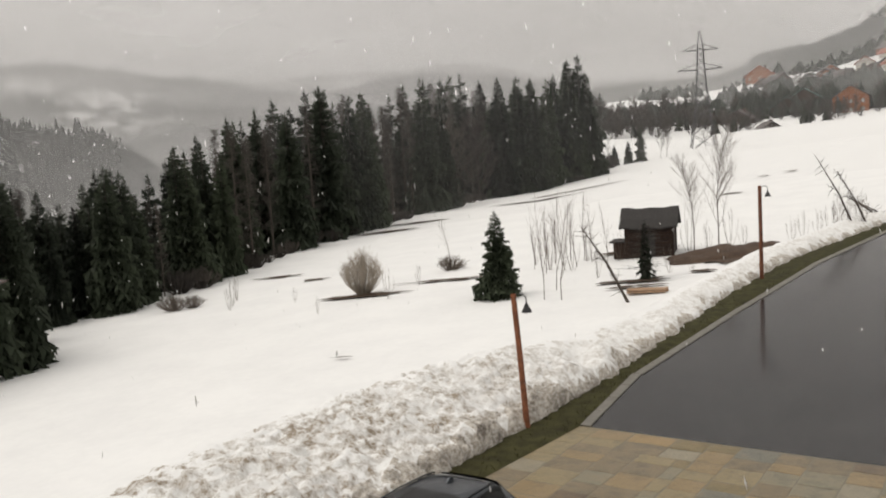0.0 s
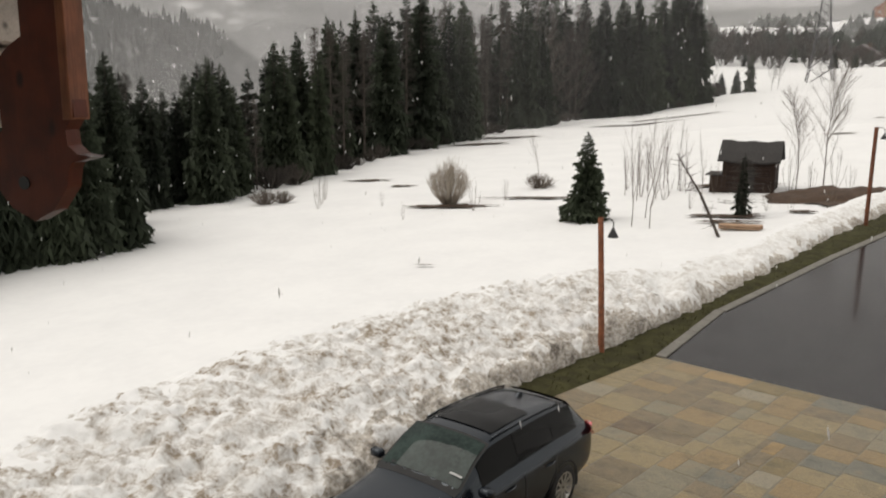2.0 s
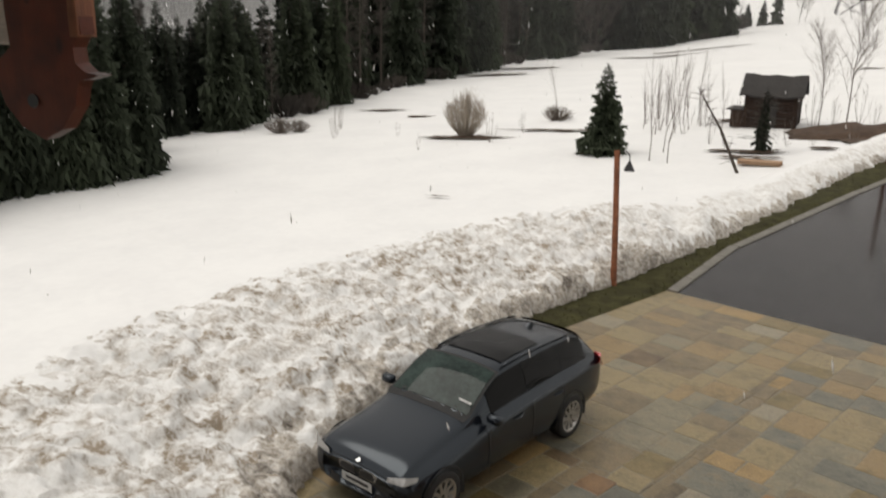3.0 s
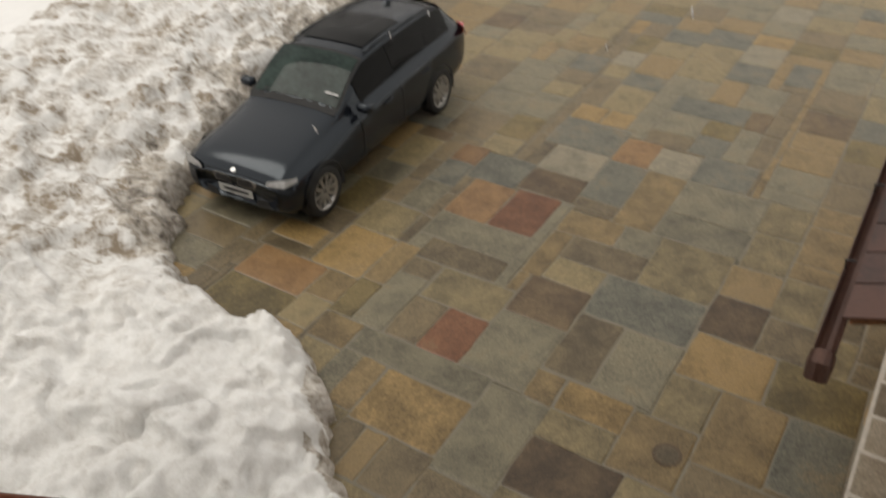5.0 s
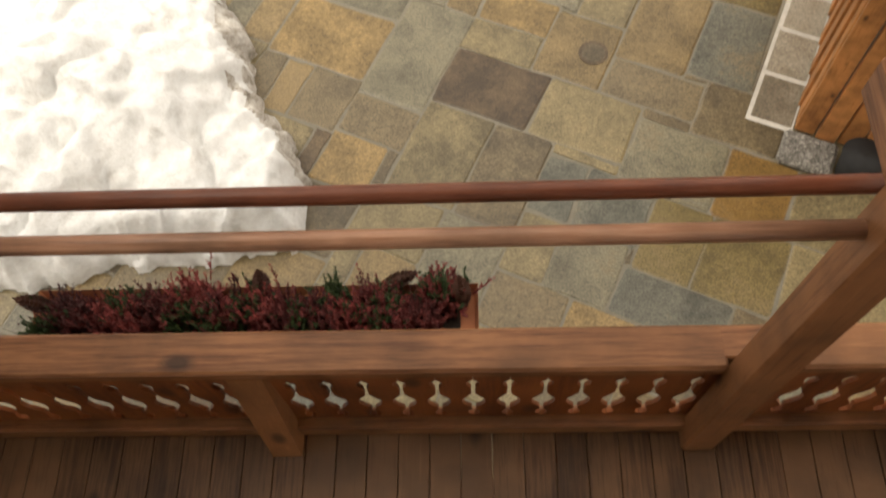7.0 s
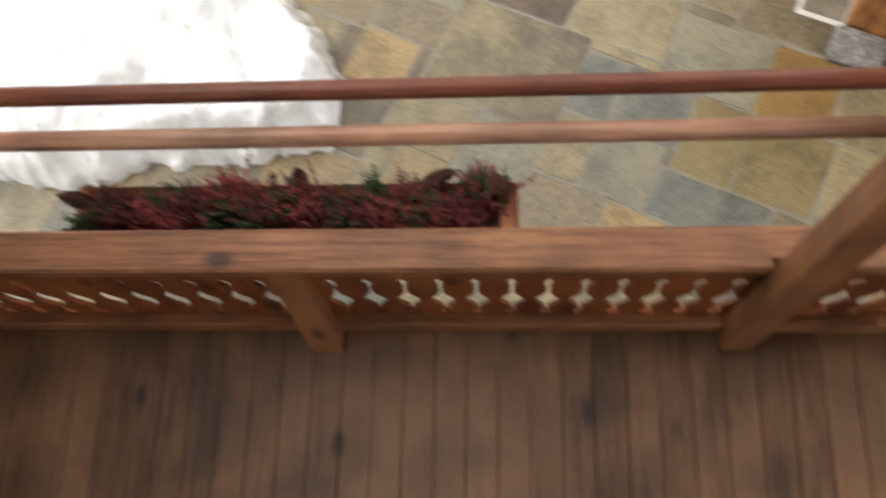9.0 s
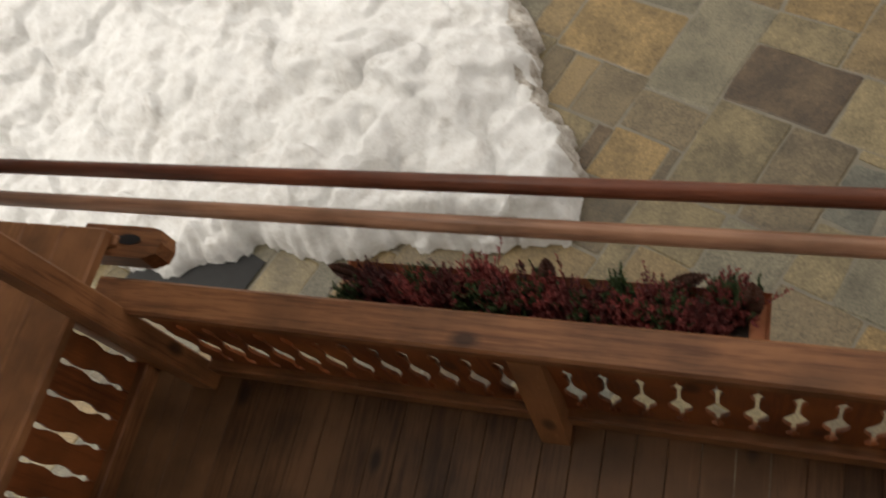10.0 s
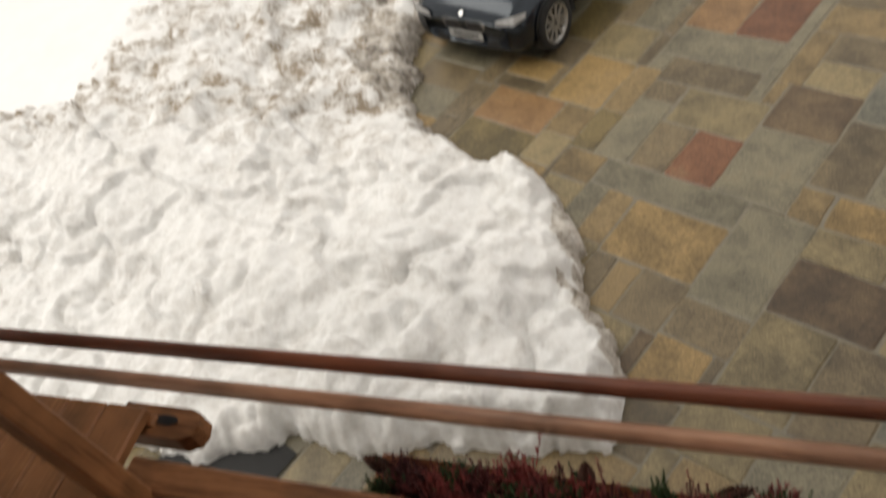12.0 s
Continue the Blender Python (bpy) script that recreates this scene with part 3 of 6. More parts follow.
# the rest is random ashlar laid round them, on a 5 cm grid
G, U_MIN, V_MIN = 0.05, -8.0, -20.0
NU, NV = 420, 399
laid = {}  # the kind of stone along each stone's lower edge
taken = np.zeros((NU, NV), bool)
tiles = []
for kind, plots in PLAN.items():
    for su0, su1, sv0, sv1 in plots:
        a, b, c, d = [round(q / G) for q in (su0 - U_MIN, su1 - U_MIN, sv0 - V_MIN, sv1 - V_MIN)]
        taken[a:b, c:d] = True
        tiles.append((U_MIN + a * G, V_MIN + d * G, (b - a) * G, (d - c) * G, kind))
        laid.update({(p, c): kind for p in range(a, b)})
rs = random.Random(11)
MIX = ["buff"] * 9 + ["grey"] * 7 + ["taupe"] * 7 + ["tan"] * 6 + ["olive"] * 3 + ["ochre"] * 2 + ["slate"] * 2 + ["brown", "pale"]


def grow(free, want, spare):
    """How many free cells to take: about what is wanted, and a narrow remainder with it."""
    n = 0
    while n < len(free) and n < want + spare and free[n]:
        n += 1
    return n if n < want + spare else want


for q in range(NV - 1, -1, -1):
    for p in range(NU):
        if taken[p, q]:
            continue
        wide = grow(~taken[p:p + 30, q], rs.choice((12, 14, 15, 17, 19)), 6)
        rows_free = [not taken[p:p + wide, r].any() for r in range(q, max(-1, q - 24), -1)]
        deep = grow(rows_free, rs.choice((9, 11, 12, 13, 15)), 6)
        taken[p:p + wide, q - deep + 1:q + 1] = True
        kind = laid.get((p, q + 1), "taupe") if min(wide, deep) < 6 else rs.choice(MIX)
        if min(wide, deep) < 6 and kind not in ("buff", "grey", "tan", "taupe"):
            kind = "taupe"
        laid.update({(k, q - deep + 1): kind for k in range(p, p + wide)})
        c = uv(U_MIN + (p + wide / 2) * G, V_MIN + (q + 1 - deep / 2) * G)
        off = c - Vector((3.27, 3.97, 0))
        if side(c.x, c.y) > -0.8 and c.y > -0.9 and not (off.dot(U) > 0.1 and -0.1 < off.dot(V) < 6):
            tiles.append((U_MIN + p * G, V_MIN + (q + 1) * G, wide * G, deep * G, kind))


def stone_verts(u, v, w, h, seed):
    r = random.Random(seed)
    g, top = 0.007, r.uniform(-0.002, 0.004)
    pts = [(a + r.uniform(-0.008, 0.008), b + r.uniform(-0.008, 0.008)) for a, b in ((u + g, v - h + g), (u + w - g, v - h + g), (u + w - g, v - g), (u + g, v - g))]
    rim = []
    for i in range(4):
        a, b = pts[i], pts[(i + 1) % 4]
        for k in (0.03, 0.35, 0.65, 0.97):
            rim.append((a[0] + (b[0] - a[0]) * k + r.uniform(-0.009, 0.009), a[1] + (b[1] - a[1]) * k + r.uniform(-0.009, 0.009)))
    low = [uv(p[0], p[1], -0.02) for p in rim]
    mid = [uv(p[0], p[1], top) for p in rim]
    cu, cv = u + w / 2, v - h / 2
    up = [uv(p[0] + (cu - p[0]) * 0.05, p[1] + (cv - p[1]) * 0.05, top + 0.006) for p in rim]
    n = len(rim)
    faces = [tuple(range(2 * n, 3 * n))]
    for i in range(n):
        j = (i + 1) % n
        faces += [(i, j, n + j, n + i), (n + i, n + j, 2 * n + j, 2 * n + i)]
    return low + mid + up, faces


tiles.sort(key=lambda t: (uv(t[0] + t[2] / 2, t[1] - t[3] / 2) - Vector((0.9, 3.5, 0))).length)
kinds = list(STONE)
rest_v, rest_f, rest_m = [], [], []
for i, t in enumerate(tiles):
    vs, fs = stone_verts(*t[:4], i)
    if i < 300:
        mesh("flagstone", vs, fs, flag[t[4]], bed)
    else:
        o = len(rest_v)
        rest_v += vs
        rest_f += [tuple(k + o for k in f) for f in fs]
        rest_m += [kinds.index(t[4])] * len(fs)
far_stones = mesh("flagstones", rest_v, rest_f, flag[kinds[0]], bed)
for kind in kinds[1:]:
    far_stones.data.materials.append(flag[kind])
far_stones.data.polygons.foreach_set("material_index", rest_m)
tagged(far_stones, kind="stuff")

# a round rusty mark on one of the tan stones, built as two low discs
P0 = uv(7.08, -11.44)
round_mark = thing("drain_cover", "small round rusty mark on the paving", "drain cover", at=(P0.x, P0.y, 0.0))
part("rim", tube([(0, 0, -0.02), (0, 0, 0.0125)], 0.125, 28), flag["brown"], round_mark)
part("lid", tube([(0, 0, 0.0), (0, 0, 0.0145)], 0.098, 28), flag["taupe"], round_mark)

# the road: the asphalt climbs gently away from the yard
KERB = [(0.0, 18.12), (1.16, 21.66), (4.49, 28.24), (7.31, 33.5), (9.1, 36.9), (14.0, 44.6), (22, 56)]
rows = []
for i in range(len(KERB) - 1):
    for k in range(6):
        rows.append([KERB[i][j] + (KERB[i + 1][j] - KERB[i][j]) * k / 6 for j in range(2)])
rows.append(list(KERB[-1]))
av, af = [], []
corner = uv(16, 0.02)
for i, (x, y) in enumerate(rows):
    far_x = corner.x + 0.75 * (y - 18.12)
    far_y = corner.y + 0.9 * (y - 18.12)
    for k in range(9):
        px, py = x + (far_x - x) * k / 8, y + (far_y - y) * k / 8
        av.append((px, py, road_z(py) + 0.004))
for i in range(len(rows) - 1):
    for k in range(8):
        af.append((i * 9 + k, i * 9 + k + 1, (i + 1) * 9 + k + 1, (i + 1) * 9 + k))
tagged(mesh("road", av, af, asphalt, smooth=True), "wet dark asphalt road climbing away from the yard", "road", kind="structure")


def along(path, step):
    """Points every step metres along a path, with the direction."""
    out, left = [], 0.0
    for (ax, ay), (bx, by) in zip(path, path[1:]):
        d = math.hypot(bx - ax, by - ay)
        while left < d:
            out.append((ax + (bx - ax) * left / d, ay + (by - ay) * left / d, math.atan2(by - ay, bx - ax)))
            left += step
        left -= d
    return out


kerb = tagged(new("kerb"), "worn pale concrete kerb between road and verge", "kerb", kind="structure")
kerb_path = KERB
for i, (x, y, a) in enumerate(along(kerb_path, 1.0)):
    if y > 52:
        break
    bm = block((0.006, -0.01, -0.2), (0.994, 0.24, 0.035), 0.012)
    bmesh.ops.transform(bm, matrix=Matrix.Translation((x, y, road_z(y) + 0.004)) @ Matrix.Rotation(a, 4, "Z") @ Matrix.Rotation(-0.055 if y > 18 else 0, 4, "Y"), verts=bm.verts)
    part("kerb_stone", bm, kerb_stone, kerb)

# the strip of wet turf between kerb and snow
vv, vf = [], []
steps = along([tuple(uv(-0.3, -5.2).xy)] + KERB, 0.35)
for x, y, a in steps:
    nx, ny = -math.sin(a), math.cos(a)
    for k in range(7):
        w = 0.22 + k * 0.24
        px, py = x + nx * w, y + ny * w
        vv.append((px, py, road_z(py) + 0.012 + 0.05 * (k > 0) + 0.03 * fbm(px, py, 0, 2.2) * (k > 0)))
for i in range(len(steps) - 1):
    for k in range(6):
        vf.append((i * 7 + k, i * 7 + k + 1, (i + 1) * 7 + k + 1, (i + 1) * 7 + k))
tagged(mesh("verge", vv, vf, verge_mat, smooth=True), "narrow strip of wet olive turf beside the kerb", "verge", kind="structure")
rs = random.Random(5)
gv, gf = [], []
for x, y, a in along([tuple(uv(-0.3, -5.0).xy)] + KERB[:5], 0.05):
    for _ in range(3 if y < 24 else 1):
        w = rs.uniform(0.22, 1.5)
        px, py = x - math.sin(a) * w, y + math.cos(a) * w
        z, t, h = road_z(py) + 0.04, rs.uniform(0, 6.28), rs.uniform(0.04, 0.11)
        o = len(gv)
        gv += [(px - 0.012 * math.cos(t), py - 0.012 * math.sin(t), z), (px + 0.012 * math.cos(t), py + 0.012 * math.sin(t), z), (px + rs.uniform(-0.06, 0.06), py + rs.uniform(-0.06, 0.06), z + h)]
        gf.append((o, o + 1, o + 2))
tagged(mesh("grass", gv, gf, verge_mat), "short tufts of wet winter grass on the verge", "grass", kind="stuff")

# ---- the house behind the camera, its balcony and eaves ----
FLOOR = 3.82
house = thing("house", "chalet with a stained wooden balcony, unseen wall whitened for bounce", "house")
# out of view; its white reflects onto the posts' and boards' inner faces
part("wall", block((-5.6, -1.25, 0), (6.0, -0.95, 8.2), 0), bounce_white, house)
roof = part("roof", block((-5.8, -1.5, 8.2), (6.2, 0.35, 8.35), 0.01), hut_roof, house)
# unseen slab, added overhead to shade the right part of the deck
part("balcony_roof", block((0.6, -1.2, 7.1), (6.2, 0.8, 7.25), 0.01), wood_x, house)
# unseen roof slab over the eaves, added to shade the carved board
part("eaves_roof", block((-5.8, -1.2, 7.1), (-1.1, 3.3, 7.25), 0.01), hut_roof, house)
part("plinth", block((-5.6, -0.95, -0.05), (6.0, -0.87, 0.5), 0.01), plaster, house)
for i in range(4):
    part("joist", block((-0.7 + i * 1.38, -0.95, FLOOR - 0.22), (-0.58 + i * 1.38, 0.62, FLOOR - 0.035), 0.008), wood_y, house)

balcony = tagged(new("balcony_floor"), "stained softwood balcony decking with knots", "floor", kind="structure")
x, rs = -0.77, random.Random(3)
while x < 3.6:
    w = 0.068
    bm = block((x + 0.0007, -0.93, FLOOR - 0.03), (x + w - 0.0007, 0.722, FLOOR + rs.uniform(-0.001, 0.001)), 0.0015)
    part("plank", bm, deck_y, balcony)
    x += w
rail = thing("balustrade", "low stained wooden balustrade with fretwork boards", "balustrade")


def fret_board(w, k=0.92):
    """Half of each cut-out lies in the edge of a board: flare, neck, diamond, neck, lobe."""
    cut = [(0.03, 0), (0.084, 0), (0.092, 0.011), (0.112, 0.013), (0.126, 0.004), (0.142, 0.004), (0.158, 0.015), (0.178, 0.024), (0.204, 0.024), (0.228, 0.010), (0.244, 0.0035), (0.282, 0.0035), (0.298, 0.012), (0.318, 0.013), (0.332, 0), (0.395, 0)]
    h = w / 2 - 0.0006
    return [(-h + c * k, z) for z, c in cut] + [(h - c * k, z) for z, c in reversed(cut)]


SP = 0.0688
outline = fret_board(SP)
x = -0.55 + SP / 2
while x < 3.5:
    part("fret_board", extrude_outline([(x + u, FLOOR + z) for u, z in outline], lambda u, v, w: Vector((u, 0.730 + w, v)), 0.009), panel_z, rail)
    x += SP
part("bottom_rail", block((-0.56, 0.706, FLOOR + 0.012), (3.6, 0.752, FLOOR + 0.072), 0.004), wood_x, rail)
for a, b in ((-0.66, 1.196), (1.262, 3.6)):
    part("cap_board", block((a, 0.716, 4.212), (b, 0.797, 4.25), 0.006), wood_x, rail, "worn cap board with dark knots")
part("cap_board", block((1.18, 0.735, 4.2115), (1.28, 0.796, 4.2495), 0.004), wood_x, rail)
for x0 in (0.316, 2.1):
    foot, head = [(x0 + a, b, FLOOR) for a, b in ((0, 0.662), (0.064, 0.662), (0.064, 0.712), (0, 0.712))], [(x0 + a, b, 4.212) for a, b in ((0, 0.717), (0.066, 0.717), (0.066, 0.765), (0, 0.765))]
    mesh("strut", foot + head, [(3, 2, 1, 0), (4, 5, 6, 7)] + [(i, (i + 1) % 4, 4 + (i + 1) % 4, 4 + i) for i in range(4)], wood_z, rail)
post_r = part("post", block((1.196, 0.668, FLOOR), (1.264, 0.728, 5.02), 0.005), wood_z, rail)
post_l = part("post", block((-0.630, 0.668, FLOOR), (-0.556, 0.728, 5.02), 0.005), wood_z, rail)
for p, xc in ((post_r, 1.23), (post_l, -0.593)):
    part("arm", block((xc - 0.024, 0.728, 4.835), (xc + 0.024, 0.86, 4.90), 0.006), wood_y, rail)
part("handrail", tube([(-0.9, 0.757, 4.80), (0.5, 0.757, 4.801), (2.0, 0.757, 4.80)], 0.0118, 14), red_x, rail, "dark reddish round handrail bar", smooth=True)
part("handrail", tube([(-0.565, 0.704, 4.793), (0.4, 0.704, 4.792), (1.20, 0.704, 4.793)], 0.0118, 14), pale_x, rail, "paler round handrail bar with a knot", smooth=True)

# the side parapet with its broad board top and a slotted beam end
side_rail = thing("side_balustrade", "side balustrade with broad plank top and fretwork", "balustrade")
for i in range(5):
    x1 = -0.692 - i * 0.124
    part("top_plank", block((x1 - 0.121, -0.93, 4.222), (x1, 0.915, 4.254), 0.005), wood_y, side_rail)
y = 0.655
while y > -0.9:
    part("fret_board", extrude_outline([(y + u, FLOOR + z) for u, z in fret_board(0.078, 0.48)], lambda u, v, w: Vector((-0.775 - w, u, v)), 0.009), panel_z, side_rail)
    y -= 0.078
part("bottom_rail", block((-0.80, -0.93, FLOOR + 0.0), (-0.75, 0.70, FLOOR + 0.062), 0.004), wood_y, side_rail)
part("corner_post", block((-0.80, 0.70, FLOOR), (-0.735, 0.765, 4.222), 0.004), wood_z, side_rail)
part("edge_board", block((-1.2, 0.885, 4.10), (-0.68, 0.913, 4.2215), 0.004), wood_x, side_rail)
arm = [(-0.80, 0.862), (-0.600, 0.862), (-0.566, 0.878), (-0.560, 0.905), (-0.572, 0.938), (-0.60, 0.944), (-0.80, 0.944)]
bm = extrude_outline(arm, lambda u, v, w: Vector((u, v, 4.15 + w)), 0.06)
part("beam_end", bm, wood_x, side_rail, "rounded beam end with a flat black oval for its slot")
# no recess is cut: a thin black oval paints in the slot's shaded inside
bm = extrude_outline([(-0.655 + 0.035 * math.cos(t), 0.908 + 0.014 * math.sin(t)) for t in [k * math.pi / 6 for k in range(12)]], lambda u, v, w: Vector((u, v, 4.2105 + w)), 0.001)
part("slot", bm, black_metal, side_rail)

# eaves: two weathered beams and the carved board that hides their ends
def far_out(x, y, z, k=1.6):
    return (0.73 + k * (x - 0.73), -0.06 + k * (y + 0.06), 5.72 + k * (z - 5.72))


eaves = thing("eaves_beam", "pair of weathered pale eaves beams", "beam")
part("beam", block(far_out(-3.4, 1.53, 5.63), far_out(-0.87, 1.75, 5.82), 0.012), log_x, eaves)
part("beam", block(far_out(-3.4, 1.53, 5.83), far_out(-0.93, 1.75, 6.40), 0.012), log_x, eaves)
part("purlin", block((-5.4, -1.0, 5.6), (-5.1, 2.8, 6.7), 0.012), log_x, eaves)
shape = [(-0.735, 5.372), (-0.68, 5.40), (-0.635, 5.455), (-0.625, 5.50), (-0.615, 5.515), (-0.575, 5.524), (-0.56, 5.53), (-0.60, 5.535), (-0.625, 5.555), (-0.628, 5.59), (-0.61, 5.615), (-0.60, 5.62), (-0.61, 5.75), (-0.63, 5.9), (-0.66, 6.4),
         (-0.74, 6.4), (-0.735, 5.80), (-0.775, 5.778), (-0.812, 5.745), (-0.818, 5.68), (-0.812, 5.585), (-0.845, 5.56), (-0.862, 5.535), (-0.90, 5.53), (-0.925, 5.535), (-0.885, 5.515), (-0.862, 5.50), (-0.845, 5.45), (-0.80, 5.40)]
carved = thing("carved_board", "dark red-brown carved board with pointed end", "eaves board")
part("board", extrude_outline(shape, lambda u, v, w: Vector(far_out(u - 0.062, 1.485 + w, v + 0.042)), 0.045), carved_wood, carved)
part("edge_strip", block(far_out(-0.690, 1.478, 5.655), far_out(-0.665, 1.54, 6.44), 0.003), pole_wood, carved)
# the board isn't pierced; a black disc paints the shade inside the hole
part("hole", tube([far_out(-0.82, 1.482, 5.505), far_out(-0.82, 1.4845, 5.505)], 0.026, 12), black_metal, carved, "flat black disc in place of a drilled hole")

# the flower trough outside the cap
trough = thing("flower_trough", "terracotta trough hung outside the balustrade", "flower box")
bm = bmesh.new()
bmesh.ops.create_cube(bm, size=1)
for vtx in bm.verts:
    k = 1 if vtx.co.z > 0 else 0.9
    vtx.co = Vector((0.335 + vtx.co.x * 0.87 * (1 if k == 1 else 0.97), 0.862 + vtx.co.y * 0.125 * k, 4.07 + vtx.co.z * 0.16))
top = max(bm.faces, key=lambda f: f.calc_center_median().z)
res = bmesh.ops.inset_region(bm, faces=[top], thickness=0.010)
for vtx in top.verts:
    vtx.co.z -= 0.03
part("trough", bm, terracotta, trough)
part("soil", block((-0.085, 0.812, 4.10), (0.735, 0.912, 4.128), 0.0), soil, trough)
for x0 in (0.05, 0.6):
    part("hanger", block((x0, 0.786, 4.04), (x0 + 0.02, 0.80, 4.21), 0.002), black_metal, trough)


def spiky(seed, n, h0, h1, m, spread, name, label, cat, fat=0.0045):
    r, vs, fs = random.Random(seed), [], []
    for _ in range(n):
        a, e = r.uniform(0, 6.28), min(0.7, abs(r.gauss(0, 0.30)))
        h = r.uniform(h0, h1)
        bx, by = r.gauss(0, spread), r.gauss(0, spread * 0.8)
        tip = Vector((bx + h * math.sin(e) * math.cos(a), by + 0.75 * h * math.sin(e) * math.sin(a), h * math.cos(e)))
        base = Vector((bx, by, 0))
        for k in range(7):
            p = base.lerp(tip, 0.2 + 0.8 * k / 7)
            for q in range(3):
                t = r.uniform(0, 6.28)
                d = Vector((math.cos(t), math.sin(t), r.uniform(0.9, 2.2))).normalized() * fat * 4.6 * (1.15 - k / 9)
                s = Vector((-d.y, d.x, 0)).normalized() * fat * 0.55
                o = len(vs)
                vs += [p - s, p + s, p + d]
                fs.append((o, o + 1, o + 2))
        o = len(vs)
        s = Vector((0.0018, 0, 0))
        vs += [base - s, base + s, tip]
        fs.append((o, o + 1, o + 2))
    ob = mesh(name, vs, fs, m)
    return tagged(ob, label, cat)


hs = [spiky(40 + i, 95, 0.04, 0.115, heather_m, 0.022, "heather", "faded dark red heather plant in the trough", "plant", 0.0036) for i in range(3)]
rs = random.Random(9)
for i in range(19):
    m = Matrix.Translation((-0.025 + i * 0.0405 + rs.uniform(-0.01, 0.01), 0.872 + rs.uniform(-0.028, 0.032), 4.125)) @ Matrix.Rotation(rs.uniform(0, 6.3), 4, "Z")
    ob = hs[i] if i < 3 else copy_thing(hs[i % 3], m)
    ob.matrix_world = m
    ob["group"] = "heather plants in the trough"
gs = spiky(60, 60, 0.045, 0.095, green_m, 0.018, "evergreen_sprig", "small green evergreen sprig between the heather", "plant", 0.004)
spots = [(0.10, 0.88), (0.205, 0.855), (0.26, 0.845), (0.33, 0.87), (0.50, 0.885), (0.575, 0.845), (0.60, 0.865), (0.70, 0.90), (-0.06, 0.83), (0.44, 0.84)]
for i, (x, y) in enumerate(spots):
    m = Matrix.Translation((x, y, 4.135)) @ Matrix.Rotation(i * 1.3, 4, "Z")
    ob = gs if i == 0 else copy_thing(gs, m)
    ob.matrix_world = m
    ob["group"] = "evergreen sprigs in the trough"
for x, y, lean, turn in ((-0.055, 0.885, -0.45, 0.3), (0.355, 0.905, 0.15, 1.0), (0.575, 0.915, 1.1, 0.2), (0.745, 0.878, 0.25, 2.0)):
    bm = bmesh.new()
    rr = random.Random(int(x * 1000))
    tube([(0, 0, 0), (0, 0, 0.05), (0, 0, 0.09)], [0.006, 0.008, 0.002], 6, bm)
    for k in range(11):
        t, zz = k / 10, 0.004 + 0.0085 * k
        rad = 0.017 * math.sin(math.pi * (0.18 + 0.78 * t))
        for q in range(8):
            a = 2 * math.pi * (q + 0.5 * (k % 2)) / 8
            c, d = Vector((math.cos(a), math.sin(a), 0)), Vector((-math.sin(a), math.cos(a), 0))
            vs = [bm.verts.new(p) for p in (c * rad * 0.3 + Vector((0, 0, zz)), c * rad * 0.85 + d * rad * 0.45 + Vector((0, 0, zz + 0.006)), c * rad * 1.1 + Vector((0, 0, zz + 0.010)), c * rad * 0.85 - d * rad * 0.45 + Vector((0, 0, zz + 0.006)))]
            bm.faces.new(vs)
    bmesh.ops.transform(bm, matrix=Matrix.Translation((x, y, 4.15)) @ Matrix.Rotation(turn, 4, "Z") @ Matrix.Rotation(lean, 4, "Y"), verts=bm.verts)
    tagged(part("pine_cone", bm, dry_leaf), "brown pine cone standing among the heather", "pine cone", "pine cones in the trough")

# ---- the annex at the yard's side: boarded wall, tiled roof, lamp ----
A0 = Vector((3.27, 3.97, 0))
annex = thing("annex", "boarded timber annex with tiled porch roof", "annex")


def ann(a, b, z):
    """a along the front (to the annex's inside), b along its side wall."""
    return A0 + a * U + b * V + Vector((0, 0, z))


part("wall", block((0.05, 0.05, 0.06), (3.6, 6.0, 2.6), 0, turn_uv, A0), facade_wood, annex)
for i in range(9):
    part("board", block((i * 0.165, -0.005 - 0.02 * (i % 2), 0.05), (i * 0.165 + 0.15, 0.048, 2.6), 0.006, turn_uv, A0), facade_wood, annex)
for i in range(26):
    part("board", block((-0.006 - 0.02 * (i % 2), 0.06 + i * 0.165, 0.05), (0.048, 0.06 + i * 0.165 + 0.15, 2.6), 0.006, turn_uv, A0), facade_wood, annex)
part("step", block((-0.06, -0.34, 0.004), (0.36, -0.03, 0.09), 0.03, turn_uv, A0), pebble, annex, "rough pebbled stone step")
SLOPE = 0.42  # of the porch roof
roofz = lambda a: 2.38 + SLOPE * (a + 0.95)
vs = [ann(a, b, roofz(a) + d) for d in (-0.06, 0) for a, b in ((-0.75, -0.42), (3.0, -0.42), (3.0, 6.5), (-0.75, 6.5))]
annex_roof = mesh("roof", vs, [(0, 1, 2, 3), (4, 7, 6, 5), (0, 4, 5, 1), (1, 5, 6, 2), (2, 6, 7, 3), (3, 7, 4, 0)], wood_x, annex)
for i in range(9):
    for j in range(20):
        a0, b0 = -0.79 + i * 0.3, -0.46 + j * 0.34 + (0.17 if i % 2 else 0)
        vs = [ann(a, b, roofz(a) + dz) for a, b, dz in ((a0, b0, 0.03), (a0 + 0.34, b0, 0.012), (a0 + 0.34, b0 + 0.325, 0.012), (a0, b0 + 0.325, 0.03), (a0, b0, 0.006), (a0, b0 + 0.325, 0.006))]
        mesh("shingle", vs, [(0, 1, 2, 3), (0, 3, 5, 4), (0, 4, 1), (3, 2, 5)], roof_tile, annex_roof)
